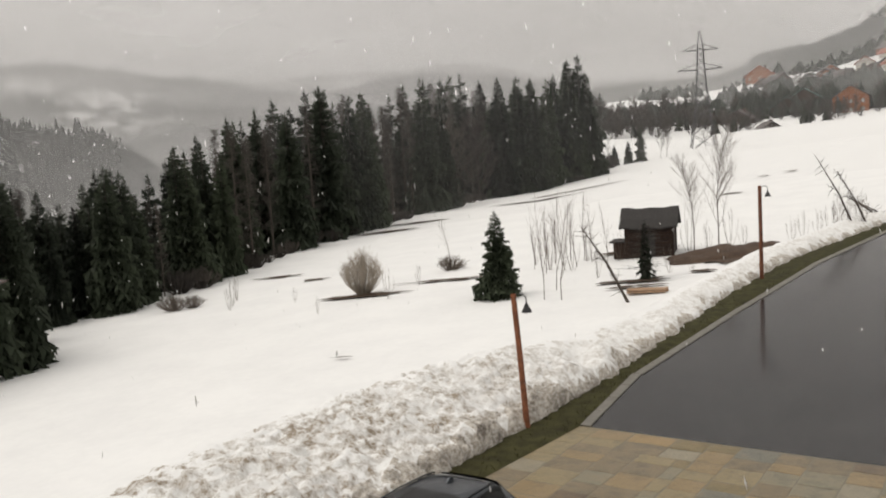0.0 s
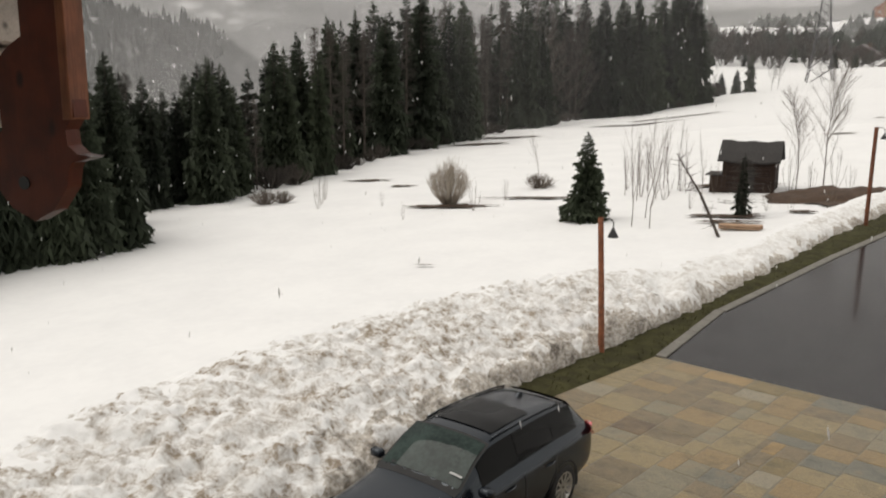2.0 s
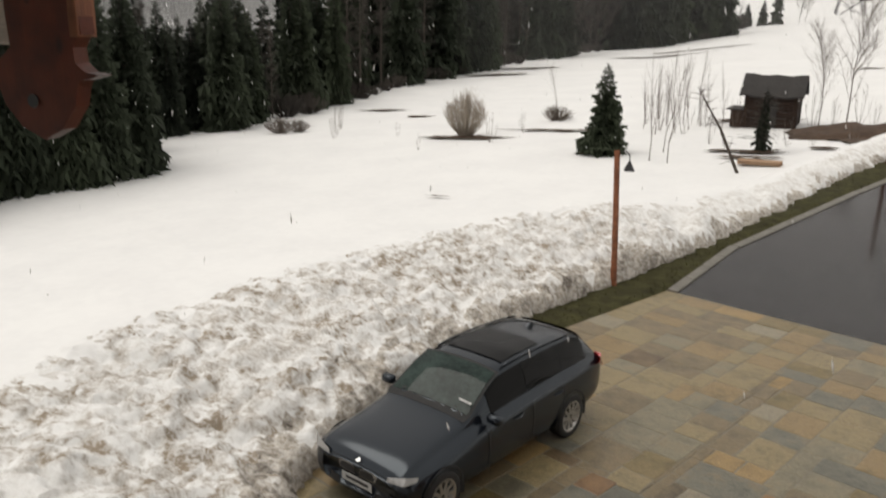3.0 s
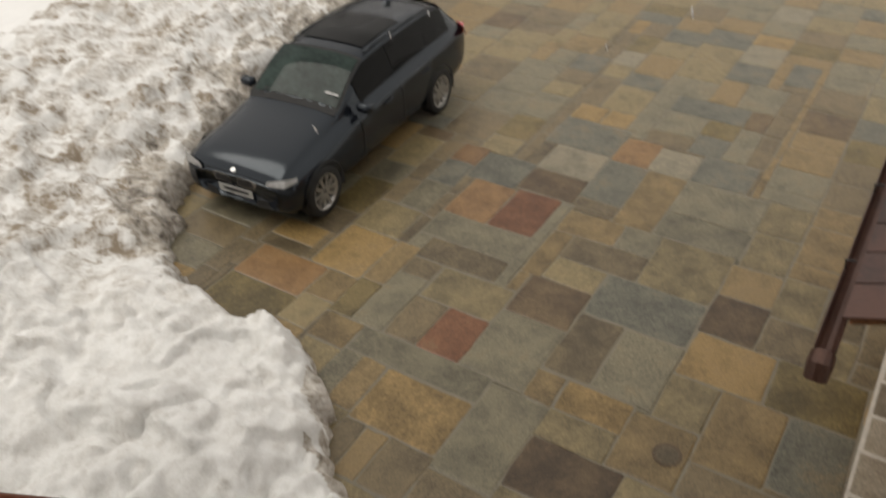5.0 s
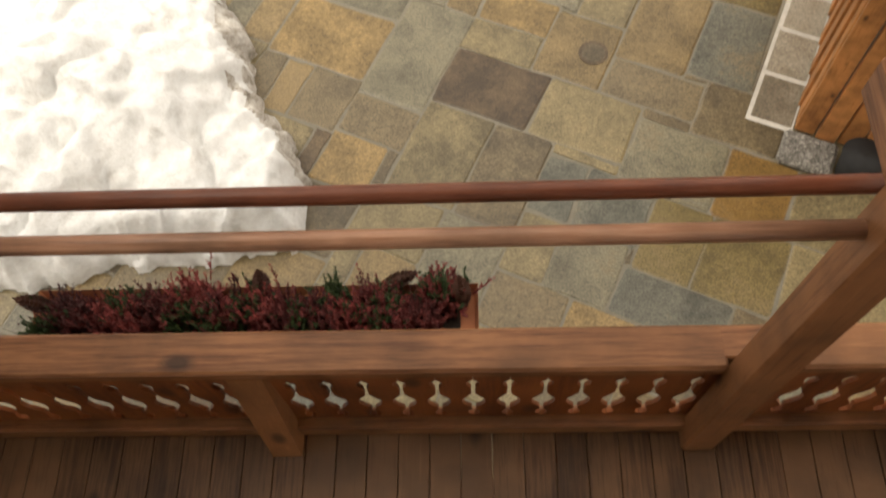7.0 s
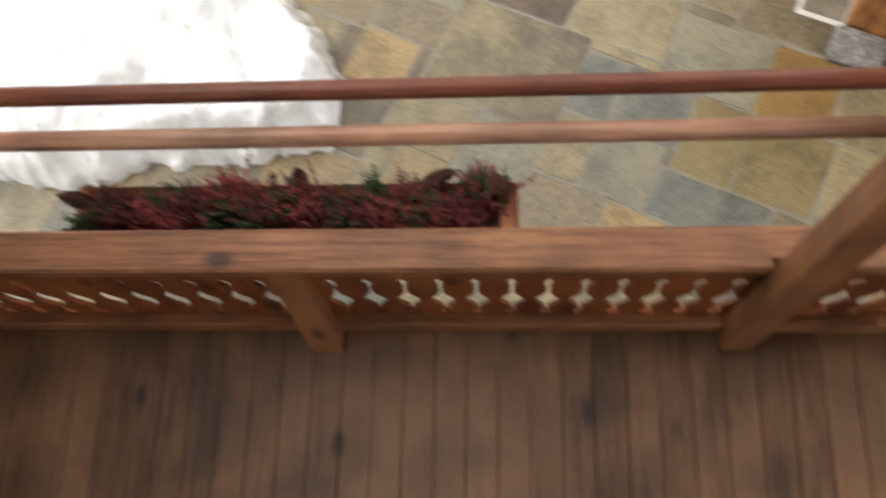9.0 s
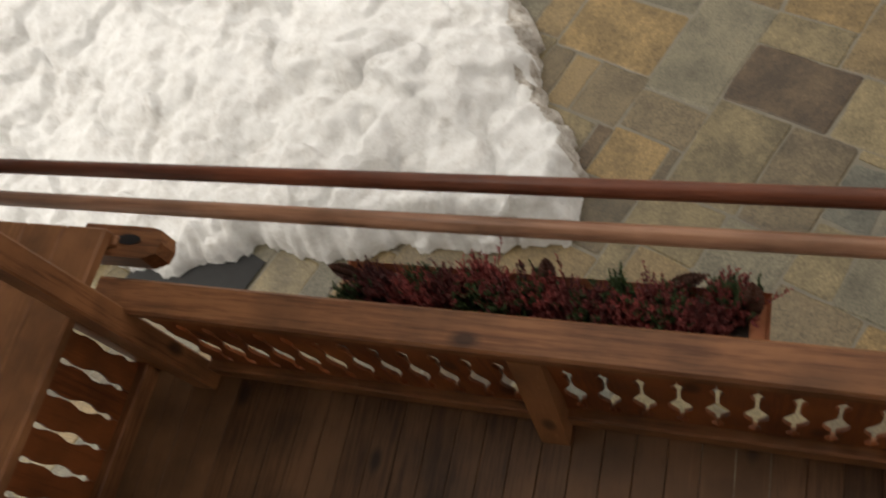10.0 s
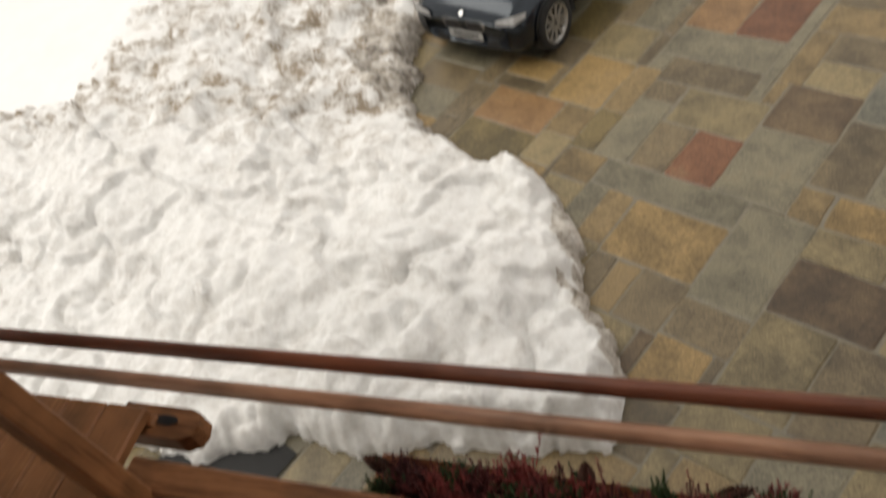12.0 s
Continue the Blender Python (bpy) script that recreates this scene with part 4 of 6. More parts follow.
part("fascia", block((-0.80, -0.465, 0), (0.7, -0.435, 0.13), 0.004), wood_x, annex)
fas = annex.children[-1]
fas.data.transform(Matrix.Translation((A0.x, A0.y, roofz(-0.8) - 0.06)) @ turn_uv.to_4x4() @ Matrix.Rotation(-math.atan(SLOPE), 4, "Y"))
gut = [ann(-0.82, -0.62 + k * 0.5, 2.36) for k in range(15)]
bm = bmesh.new()
ringsv = []
for p in gut:
    ringsv.append([bm.verts.new(p + U * (rr * math.cos(t)) + Vector((0, 0, rr * math.sin(t)))) for rr, ts in ((0.062, range(7)), (0.055, range(6, -1, -1))) for t in [math.pi + math.pi * q / 6 for q in ts]])
for a, b in zip(ringsv, ringsv[1:]):
    for k in range(14):
        bm.faces.new((a[k], a[(k + 1) % 14], b[(k + 1) % 14], b[k]))
bm.faces.new(ringsv[0])
bm.faces.new(ringsv[-1][::-1])
gutter = part("gutter", bm, copper, annex, "brown half-round gutter")
bm = tube([ann(-0.82, -0.62, 2.30), ann(-0.82, -0.68, 2.28), ann(-0.82, -0.72, 2.2)], [0.07, 0.072, 0.066], 14)
part("gutter_end", bm, copper, gutter)
for k in range(6):
    bm = tube([ann(-0.87, 0.1 + k * 0.95, 2.40), ann(-0.88, 0.1 + k * 0.95, 2.46), ann(-0.82, 0.1 + k * 0.95, 2.47)], 0.008, 6)
    part("gutter_hook", bm, black_metal, gutter)
lamp = thing("wall_lamp", "black bell-shaped wall lamp on a curled arm", "lamp")
L0 = ann(-0.0, 0.12, 1.78)
bm = tube([L0 + U * 0.0, L0 - U * 0.06 + Vector((0, 0, 0.07)), L0 - U * 0.14 + Vector((0, 0, 0.09)), L0 - U * 0.2 + Vector((0, 0, 0.05)), L0 - U * 0.2], 0.009, 8)
part("arm", bm, black_metal, lamp, smooth=True)
c = L0 - U * 0.2
bm = tube([c + Vector((0, 0, 0.01)), c + Vector((0, 0, -0.03)), c + Vector((0, 0, -0.08)), c + Vector((0, 0, -0.13)), c + Vector((0, 0, -0.15))], [0.025, 0.04, 0.07, 0.11, 0.115], 18)
part("shade", bm, black_metal, lamp, smooth=True)
part("wall_plate", tube([L0 + U * 0.012, L0 - U * 0.012], 0.045, 14), black_metal, lamp)
pot = thing("bucket", "dark round bucket beside the annex step", "bucket")
P0 = ann(0.50, -0.22, 0.006)
bm = tube([P0, P0 + Vector((0, 0, 0.26)), P0 + Vector((0, 0, 0.27)), P0 + Vector((0, 0, 0.25)), P0 + Vector((0, 0, 0.05))], [0.12, 0.155, 0.165, 0.145, 0.10], 20)
part("pail", bm, rubber, pot, smooth=True)
border = tagged(new("paving_border"), "row of small pale setts with lime joints by the annex", "paving border", kind="structure")
part("joint", block((-0.375, -0.02, -0.01), (-0.004, 5.0, 0.0125), 0, turn_uv, A0), lime, border)
rs = random.Random(77)
b0 = 0.02
while b0 < 4.8:
    ln = rs.uniform(0.36, 0.52)
    part("sett", block((-0.345 + rs.uniform(-0.008, 0.012), b0, -0.01), (-0.012, b0 + ln - 0.038, 0.015 + rs.uniform(0, 0.004)), 0.008, turn_uv, A0), sett_stone, border)
    b0 += ln

# a flat dark sheet, partly under the front of the snow heap
flat_sheet = thing("rubber_mat", "flat black sheet half buried by the snow heap", "mat", at=(-3.75, 2.45, 0.012))
part("sheet", block((-0.75, -0.42, 0), (0.42, 0.4, 0.012), 0.004, Matrix.Rotation(-0.42, 3, "Z")), rubber, flat_sheet)

# ---- the parked estate car ----
HEAD = Vector((-0.357, -0.934, 0))
SIDEV = Vector((0.934, -0.357, 0))
CAR = Vector((-1.50, 9.361, 0)) - SIDEV * 0.83


def cw(l, w, z):
    """Car's own axes: l forwards from the middle of the wheelbase, w towards its driver's side."""
    l = 1.75 + (l - 1.75) * 0.5 if l > 1.75 else l
    return CAR + HEAD * l + SIDEV * w * 0.965 + Vector((0, 0, z))


# stations from nose to tail: place, half width, sill, shoulder height, glass foot half width, roof half width, roof height
ST = [(2.17, 0.64, 0.30, 0.57, 0.58, 0.52, 0.61), (2.13, 0.78, 0.22, 0.64, 0.66, 0.60, 0.69), (1.98, 0.86, 0.19, 0.69, 0.70, 0.62, 0.77), (1.70, 0.895, 0.18, 0.74, 0.71, 0.62, 0.845), (1.30, 0.90, 0.18, 0.79, 0.69, 0.60, 0.915), (0.86, 0.90, 0.18, 0.86, 0.70, 0.61, 0.98),
      (0.72, 0.90, 0.18, 0.885, 0.745, 0.65, 1.03), (0.30, 0.90, 0.18, 0.905, 0.755, 0.585, 1.30), (0.02, 0.90, 0.18, 0.92, 0.76, 0.555, 1.415), (-0.5, 0.90, 0.18, 0.94, 0.765, 0.57, 1.452), (-1.1, 0.90, 0.18, 0.955, 0.765, 0.56, 1.445), (-1.65, 0.90, 0.19, 0.97, 0.76, 0.545, 1.415), (-1.98, 0.885, 0.22, 0.975, 0.745, 0.525, 1.37), (-2.22, 0.85, 0.28, 0.955, 0.72, 0.59, 1.14), (-2.36, 0.80, 0.34, 0.925, 0.69, 0.59, 0.97), (-2.42, 0.72, 0.36, 0.82, 0.62, 0.52, 0.85)]


def car_ring(st, out=0.0):
    l, hw, sill, sh, gw, rw, rz = st
    half = [(hw * 0.90, sill), (hw * 0.985, sill + 0.14), (hw, 0.5 * (sill + sh) + 0.03), (hw * 0.985, sh - 0.05), (gw + 0.055, sh), (gw + out, sh + 0.02), ((gw + rw) / 2 + 0.025 + out, (sh + rz) / 2 + 0.01), (rw + 0.03 + out, rz - 0.035), (rw * 0.8, rz + out), (0, rz + 0.012 + out)]
    return half


car = thing("parked_car", "dark grey estate car parked against the snow bank", "car", at=tuple(CAR))


def carpart(name, verts, faces, m, parent=None, label="", smooth=True):
    host = parent or car
    ob = mesh(name, [Vector(v) - CAR for v in verts], faces, m, host, smooth)
    if label:
        ob["label"] = label
    return ob


vs, fs = [], []
for st in ST:
    half = car_ring(st)
    loop = half + [(-w, z) for w, z in reversed(half[:-1])]
    vs += [cw(st[0], w, z) for w, z in loop]
nl = 19
for i in range(len(ST) - 1):
    for k in range(nl - 1):
        fs.append((i * nl + k, (i + 1) * nl + k, (i + 1) * nl + k + 1, i * nl + k + 1))
    fs.append((i * nl + nl - 1, (i + 1) * nl + nl - 1, (i + 1) * nl, i * nl))
fs += [tuple(range(nl - 1, -1, -1)), tuple(range((len(ST) - 1) * nl, len(ST) * nl))]
body = carpart("body", vs, fs, car_paint)
bev = body.modifiers.new("round", "SUBSURF")
bev.levels = bev.render_levels = 1


def station(l):
    for a, b in zip(ST, ST[1:]):
        if b[0] <= l <= a[0]:
            t = (l - a[0]) / (b[0] - a[0])
            return tuple(p + (q - p) * t for p, q in zip(a, b))


def side_glass(l0, l1, s, name="side_window"):
    vs, fs, n = [], [], 8
    for i in range(n + 1):
        half = car_ring(station(l0 + (l1 - l0) * i / n), 0.004)
        lo, mi, hi = half[5], half[6], half[7]
        hi = (hi[0] * 0.8 + mi[0] * 0.2, hi[1] * 0.8 + mi[1] * 0.2)
        l = l0 + (l1 - l0) * i / n
        vs += [cw(l, s * lo[0], lo[1] + 0.015), cw(l, s * mi[0], mi[1]), cw(l, s * hi[0], hi[1])]
    for i in range(n):
        for k in range(2):
            f = (3 * i + k, 3 * i + k + 1, 3 * i + k + 4, 3 * i + k + 3)
            fs.append(f if s > 0 else f[::-1])
    return carpart(name, vs, fs, car_glass)


for s in (1, -1):
    side_glass(0.34, -0.44, s)
    side_glass(-0.455, -1.30, s)
    side_glass(-1.315, -1.95, s)


def top_patch(name, l0, l1, k, lift, m, n=8, edge=1.0, label=""):
    vs, fs, q = [], [], 8
    for i in range(n + 1):
        st = station(l0 + (l1 - l0) * i / n)
        for j in range(q + 1):
            w = (-1 + 2 * j / q) * (st[5] + (st[4] - st[5]) * 0.25) * k
            u = abs(w) / max(0.3, st[5])
            vs.append(cw(l0 + (l1 - l0) * i / n, w, st[6] + 0.012 - 0.035 * max(0, u) ** 3 * edge + lift))
    for i in range(n):
        for j in range(q):
            a = i * (q + 1) + j
            fs.append((a, a + 1, a + q + 2, a + q + 1))
    return carpart(name, vs, fs, m, None, label)


top_patch("windscreen_seal", 0.80, 0.03, 1.03, 0.006, rubber)
top_patch("windscreen", 0.70, 0.07, 0.97, 0.014, screen_glass, label="greenish sloping windscreen")
top_patch("sunroof", -0.18, -1.05, 0.80, 0.004, car_glass, label="dark glass panorama roof")
top_patch("rear_window", -2.03, -2.22, 0.85, 0.014, car_glass)
for s in (1, -1):
    bm = tube([tuple(cw(l, s * (station(l)[5] + 0.0), station(l)[6] - 0.022) - CAR) for l in (-0.1, -0.4, -1.0, -1.6, -1.9)], 0.013, 8)
    part("roof_rail", bm, car_paint, car, smooth=True)
    bm = block((-0.07, -0.03, -0.055), (0.055, 0.175, 0.065), 0.03)
    bmesh.ops.transform(bm, matrix=Matrix.Translation(cw(0.50, s * 0.86, 0.99) - CAR) @ Matrix(((HEAD.x, s * SIDEV.x, 0), (HEAD.y, s * SIDEV.y, 0), (0, 0, 1))).to_4x4(), verts=bm.verts)
    mir = part("wing_mirror", bm, car_paint, car, smooth=True)
    for l in (1.405, -1.405):
        # tyre, rim and spokes
        def wring(r, w):
            return [cw(l + r * math.cos(t), s * w, 0.325 + r * math.sin(t)) - CAR for t in [2 * math.pi * q / 28 for q in range(28)]]
        prof = [(0.215, 0.70), (0.30, 0.69), (0.322, 0.72), (0.325, 0.80), (0.32, 0.885), (0.295, 0.912), (0.225, 0.905)]
        vs, fs = [], []
        for r, w in prof:
            vs += wring(r, w)
        for a in range(len(prof) - 1):
            for q in range(28):
                fs.append((a * 28 + q, a * 28 + (q + 1) % 28, (a + 1) * 28 + (q + 1) % 28, (a + 1) * 28 + q))
        wheel = mesh("wheel", vs, fs, rubber, car, True)
        vs, fs = wring(0.228, 0.906) + wring(0.205, 0.905) + wring(0.20, 0.83), []
        for a in range(2):
            for q in range(28):
                fs.append((a * 28 + q, a * 28 + (q + 1) % 28, (a + 1) * 28 + (q + 1) % 28, (a + 1) * 28 + q))
        mesh("rim", vs, fs, alloy, wheel, True)
        vs = wring(0.205, 0.80)
        mesh("brake", vs, [tuple(range(28))], black_metal, wheel)
        for q in range(10):
            t = 2 * math.pi * q / 10
            d, e = (math.cos(t), math.sin(t)), (-math.sin(t) * 0.014, math.cos(t) * 0.014)
            vs = [cw(l + d[0] * r + e[0] * k, s * w, 0.325 + d[1] * r + e[1] * k) - CAR for r, w in ((0.03, 0.89), (0.212, 0.90)) for k in (-1.5, 1.5)] + [cw(l + d[0] * r + e[0] * k, s * w, 0.325 + d[1] * r + e[1] * k) - CAR for r, w in ((0.03, 0.86), (0.212, 0.87)) for k in (-1.5, 1.5)]
            mesh("spoke", vs, [(0, 1, 3, 2), (4, 6, 7, 5), (0, 2, 6, 4), (1, 5, 7, 3)], alloy, wheel)
        vs, fs, nseg = [], [], 18
        for q in range(nseg + 1):
            t = math.pi * (-0.08 + 1.16 * q / nseg)
            for r, w in ((0.33, 0.86), (0.385, 0.905), (0.39, 0.895)):
                hw = station(max(-2.4, min(2.15, l + r * math.cos(t))))[1]
                vs.append(cw(l + r * math.cos(t), s * min(w, hw + 0.006), 0.325 + r * math.sin(t)) - CAR)
        for q in range(nseg):
            for k in range(2):
                fs.append((3 * q + k, 3 * q + k + 1, 3 * q + k + 4, 3 * q + k + 3))
        mesh("wheel_arch", vs, fs, rubber, car, True)
    for l in (0.0, -0.95):
        bm = tube([tuple(cw(l, s * 0.893, 0.80) - CAR), tuple(cw(l - 0.1, s * 0.912, 0.805) - CAR), tuple(cw(l - 0.2, s * 0.893, 0.81) - CAR)], 0.013, 6)
        part("door_handle", bm, car_paint, car)
    for l in (0.52, -0.45, -1.2):
        vs = [cw(l + d, s * ww, z) - CAR for z, ww in ((0.26, 0.898), (0.55, 0.906), (0.90, 0.893)) for d in (-0.006, 0.006)]
        mesh("door_seam", vs, [(0, 1, 3, 2), (2, 3, 5, 4)], rubber, car)
    vs = [cw(l, s * w, z) - CAR for l, w, z in ((2.165, 0.48, 0.615), (2.13, 0.745, 0.64), (1.93, 0.862, 0.70), (1.88, 0.866, 0.755), (2.05, 0.745, 0.735), (2.15, 0.50, 0.675))]
    mesh("headlight", [v + (HEAD * 0.012 + SIDEV * s * 0.012 + Vector((0, 0, 0.008))) for v in vs], [tuple(range(6))], lamp_clear, car)
    vs = [cw(l, s * w, z) - CAR for l, w, z in ((-2.36, 0.60, 0.86), (-2.24, 0.845, 0.84), (-2.05, 0.883, 0.93), (-2.1, 0.872, 1.0), (-2.26, 0.79, 1.0), (-2.34, 0.62, 0.97))]
    mesh("tail_light", [v + (-HEAD * 0.025 + SIDEV * s * 0.035) for v in vs], [tuple(range(6))], lamp_red, car)
    vs = [cw(2.175 + d, s * w, z) - CAR for d, w, z in ((0.0, 0.05, 0.53), (0.004, 0.28, 0.54), (-0.02, 0.32, 0.595), (0.0, 0.25, 0.625), (0.012, 0.07, 0.62))]
    g = mesh("grille", [v + HEAD * 0.012 for v in vs], [tuple(range(5))], black_metal, car)
    mesh("grille_frame", [v + HEAD * 0.008 + Vector((0, 0, 0.018 * (1 if i > 1 else -0.6))) + SIDEV * s * (0.02 if i in (1, 2, 3) else -0.01) for i, v in enumerate(vs)], [tuple(range(5))], chrome, g)
    vs = [cw(l, s * w, z) - CAR for l, w, z in ((2.165, 0.28, 0.30), (2.12, 0.62, 0.31), (2.10, 0.64, 0.42), (2.16, 0.32, 0.40))]
    mesh("air_intake", [v + HEAD * 0.02 for v in vs], [(0, 1, 2, 3)], rubber, car)
vs = [cw(2.205, w, z) - CAR for w, z in ((-0.26, 0.39), (0.26, 0.39), (0.26, 0.50), (-0.26, 0.50))]
plate = mesh("number_plate", vs, [(0, 1, 2, 3)], white_plate, car)
vs = [cw(2.208, w, z) - CAR for w, z in ((-0.19, 0.425), (0.2, 0.425), (0.2, 0.465), (-0.19, 0.465))]
mesh("plate_bar", vs, [(0, 1, 2, 3)], black_metal, plate)
bm = tube([tuple(cw(2.13, 0, 0.70) - CAR), tuple(cw(2.145, 0, 0.715) - CAR)], 0.03, 16)
part("badge", bm, chrome, car, "small round badge")
bm = extrude_outline([(-0.09, 0), (0.09, 0), (0.02, 0.05), (-0.06, 0.062)], lambda u, v, w: cw(-1.52 - u * -1, w - 0.015, 1.425 + v) - CAR, 0.03)
part("antenna_fin", bm, car_paint, car)
vs = [cw(0.69, w, 1.062) - CAR for w in (-0.5, 0.45)] + [cw(0.66, w, 1.085) - CAR for w in (-0.5, 0.45)]
mesh("wiper", vs, [(0, 1, 3, 2)], rubber, car)
vs = [cw(l, w, z) - CAR for l, w, z in ((0.60, 0.42, 1.145), (0.60, 0.62, 1.13), (0.575, 0.62, 1.145), (0.575, 0.42, 1.16))]
mesh("sticker", vs, [(0, 1, 2, 3)], white_plate, car)

# ---- lamp posts of squared timber with small black lanterns ----
for (bx, by), (tx, ty), zb, zt, r in (((-1.36, 17.86), (-1.60, 18.5), 0.0, 3.02, 0.065), ((6.31, 33.95), (6.33, 33.9), 0.9, 4.66, 0.07)):
    lp = thing("lamp_post", "leaning reddish timber lamp post with black lantern" if zb < 0.5 else "upright reddish timber lamp post beside the road", "lamp post", "lamp posts along the road", (bx, by, zb))
    o = Vector((bx, by, zb))
    axis = (Vector((tx, ty, zt)) - o)
    bm = tube([o - o - Vector((0, 0, 0.3)), axis * 0.5, axis], [r * 1.15, r * 1.05, r], 8)
    part("post", bm, pole_wood, lp)
    a = axis + Vector((0, 0, -0.12))
    bm = tube([a, a + Vector((0.10, 0, 0.10)), a + Vector((0.22, 0, 0.10)), a + Vector((0.29, 0, 0.02)), a + Vector((0.29, 0, -0.10))], 0.014, 6)
    hk = part("bracket", bm, black_metal, lp)
    c = a + Vector((0.29, 0, -0.10))
    bm = tube([c, c + Vector((0, 0, -0.06)), c + Vector((0, 0, -0.2)), c + Vector((0, 0, -0.22))], [0.02, 0.05, 0.12, 0.125], 12)
    part("lantern", bm, black_metal, lp)

# ---- the old hut in the meadow ----
hx, hy, hz = 2.68, 47.3, 0.64
hut = thing("hut", "old dark log hut with sagging shingle roof", "hut", at=(hx, hy, hz))
hut.scale = (0.91, 0.91, 0.91)
ang = Matrix.Rotation(radians(-8), 4, "Z")
for k in range(9):
    for s in (-1, 1):
        part("log", tube([ang @ Vector((-1.45, s * 1.2, 0.12 + k * 0.2)), ang @ Vector((1.45, s * 1.2, 0.12 + k * 0.2))], 0.11, 8), hut_wood, hut)
        part("log", tube([ang @ Vector((s * 1.3, -1.35, 0.22 + k * 0.2)), ang @ Vector((s * 1.3, 1.35, 0.22 + k * 0.2))], 0.11, 8), hut_wood, hut)
bm = block((-0.35, -1.36, 0.1), (0.35, -1.30, 1.5), 0.01)
bmesh.ops.transform(bm, matrix=ang, verts=bm.verts)
part("door", bm, hut_roof, hut)
for s in (-1, 1):
    vs = []
    for i in range(9):
        x = -1.72 + i * 0.43
        for y, z in ((0, 2.95), (s * 1.0, 2.35), (s * 1.65, 1.85)):
            for d in (0, 0.09):
                vs.append(ang @ Vector((x, y, z + d + 0.04 * math.sin(i * 1.9) - 0.05 * math.sin(math.pi * i / 8))))
    fs = []
    for i in range(8):
        for k in range(2):
            a = i * 6 + k * 2
            fs += [(a + 1, a + 7, a + 9, a + 3), (a, a + 2, a + 8, a + 6)]
        fs += [(i * 6 + 4, i * 6 + 5, i * 6 + 11, i * 6 + 10)]
    mesh("roof_slope", vs, fs, hut_roof, hut)
for s in (-1, 1):
    mesh("gable", [ang @ Vector((s * 1.36, y, z)) for y, z in ((-1.3, 1.9), (1.3, 1.9), (0, 2.95))], [(0, 1, 2)], hut_wood, hut)
bm = block((-2.15, -1.2, 0), (-1.45, 0.8, 1.0), 0.02)
bmesh.ops.transform(bm, matrix=ang, verts=bm.verts)
part("lean_to", bm, hut_wood, hut)
bm = block((-2.4, -1.4, 1.0), (-1.4, 1.0, 1.08), 0.02)
bmesh.ops.transform(bm, matrix=ang, verts=bm.verts)
part("lean_to_roof", bm, hut_roof, hut)

# ---- patches of bare earth where the snow has gone ----
def patch(cx, cy, rx, ry, m, label, seed, lift=0.09, a=0.0):
    vs = [(cx, cy, land(cx, cy) + lift + 0.02)]
    n = 40
    for q in range(n):
        t = 2 * math.pi * q / n
        k = 0.72 + 0.5 * fbm(math.cos(t) * 2, math.sin(t) * 2, seed, 1.0)
        ex, ey = rx * k * math.cos(t), ry * k * math.sin(t)
        x, y = cx + ex * math.cos(a) - ey * math.sin(a), cy + ex * math.sin(a) + ey * math.cos(a)
        vs.append((x, y, land(x, y) + lift + 0.05 * fbm(x, y, 0, 0.25)))
    fs = [(0, q + 1, (q + 1) % n + 1) for q in range(n)]
    tagged(mesh("bare_patch", vs, fs, m), label, "bare ground", kind="structure")


BARE = "dark bare earth where the snow has melted"
for i, p in enumerate(((7.4, 43.6, 5.6, 2.8), (-12.9, 42.4, 3.6, 0.75), (-8.5, 45.0, 3.4, 0.5), (-5.0, 37.6, 1.0, 0.35), (1.6, 38.6, 2.0, 0.6), (1.4, 37.2, 1.6, 0.4), (4.6, 39.6, 0.9, 0.35), (-9.2, 28.0, 0.5, 0.1), (-23.0, 55.0, 2.2, 0.7), (-19.0, 51.6, 1.3, 0.45), (-9.0, 50.5, 0.6, 0.6), (2.0, 49.0, 3.0, 0.7), (20.3, 98.5, 1.1, 0.9), (11.0, 80, 2.0, 0.5), (17, 96, 0.8, 0.5), (-24, 86, 5, 1.4), (-22.0, 95, 6, 1.2), (-9.0, 110, 9, 1.2), (-4, 118, 8, 1.0))):
    patch(*p, earth, BARE, i * 3.1, a=0.12 if i > 10 else -0.05)

heap_v, heap_f = [], []
for j in range(13):
    for i in range(31):
        x, y = 3.2 + i * 0.24, 42.2 + j * 0.30
        e = max(0.0, 1 - ((x - 6.8) / 3.6) ** 2) * max(0.0, 1 - ((y - 44.0) / 1.8) ** 2)
        heap_v.append((x, y, land(x, y) - 0.12 + 0.75 * e**0.5 * (0.8 + 0.35 * fbm(x, y, 0, 0.9))))
heap_f = [(j * 31 + i, j * 31 + i + 1, j * 31 + i + 32, j * 31 + i + 31) for j in range(12) for i in range(30)]
tagged(mesh("earth_heap", heap_v, heap_f, earth, smooth=True), "long low heap of dark bare earth by the hut", "earth heap")

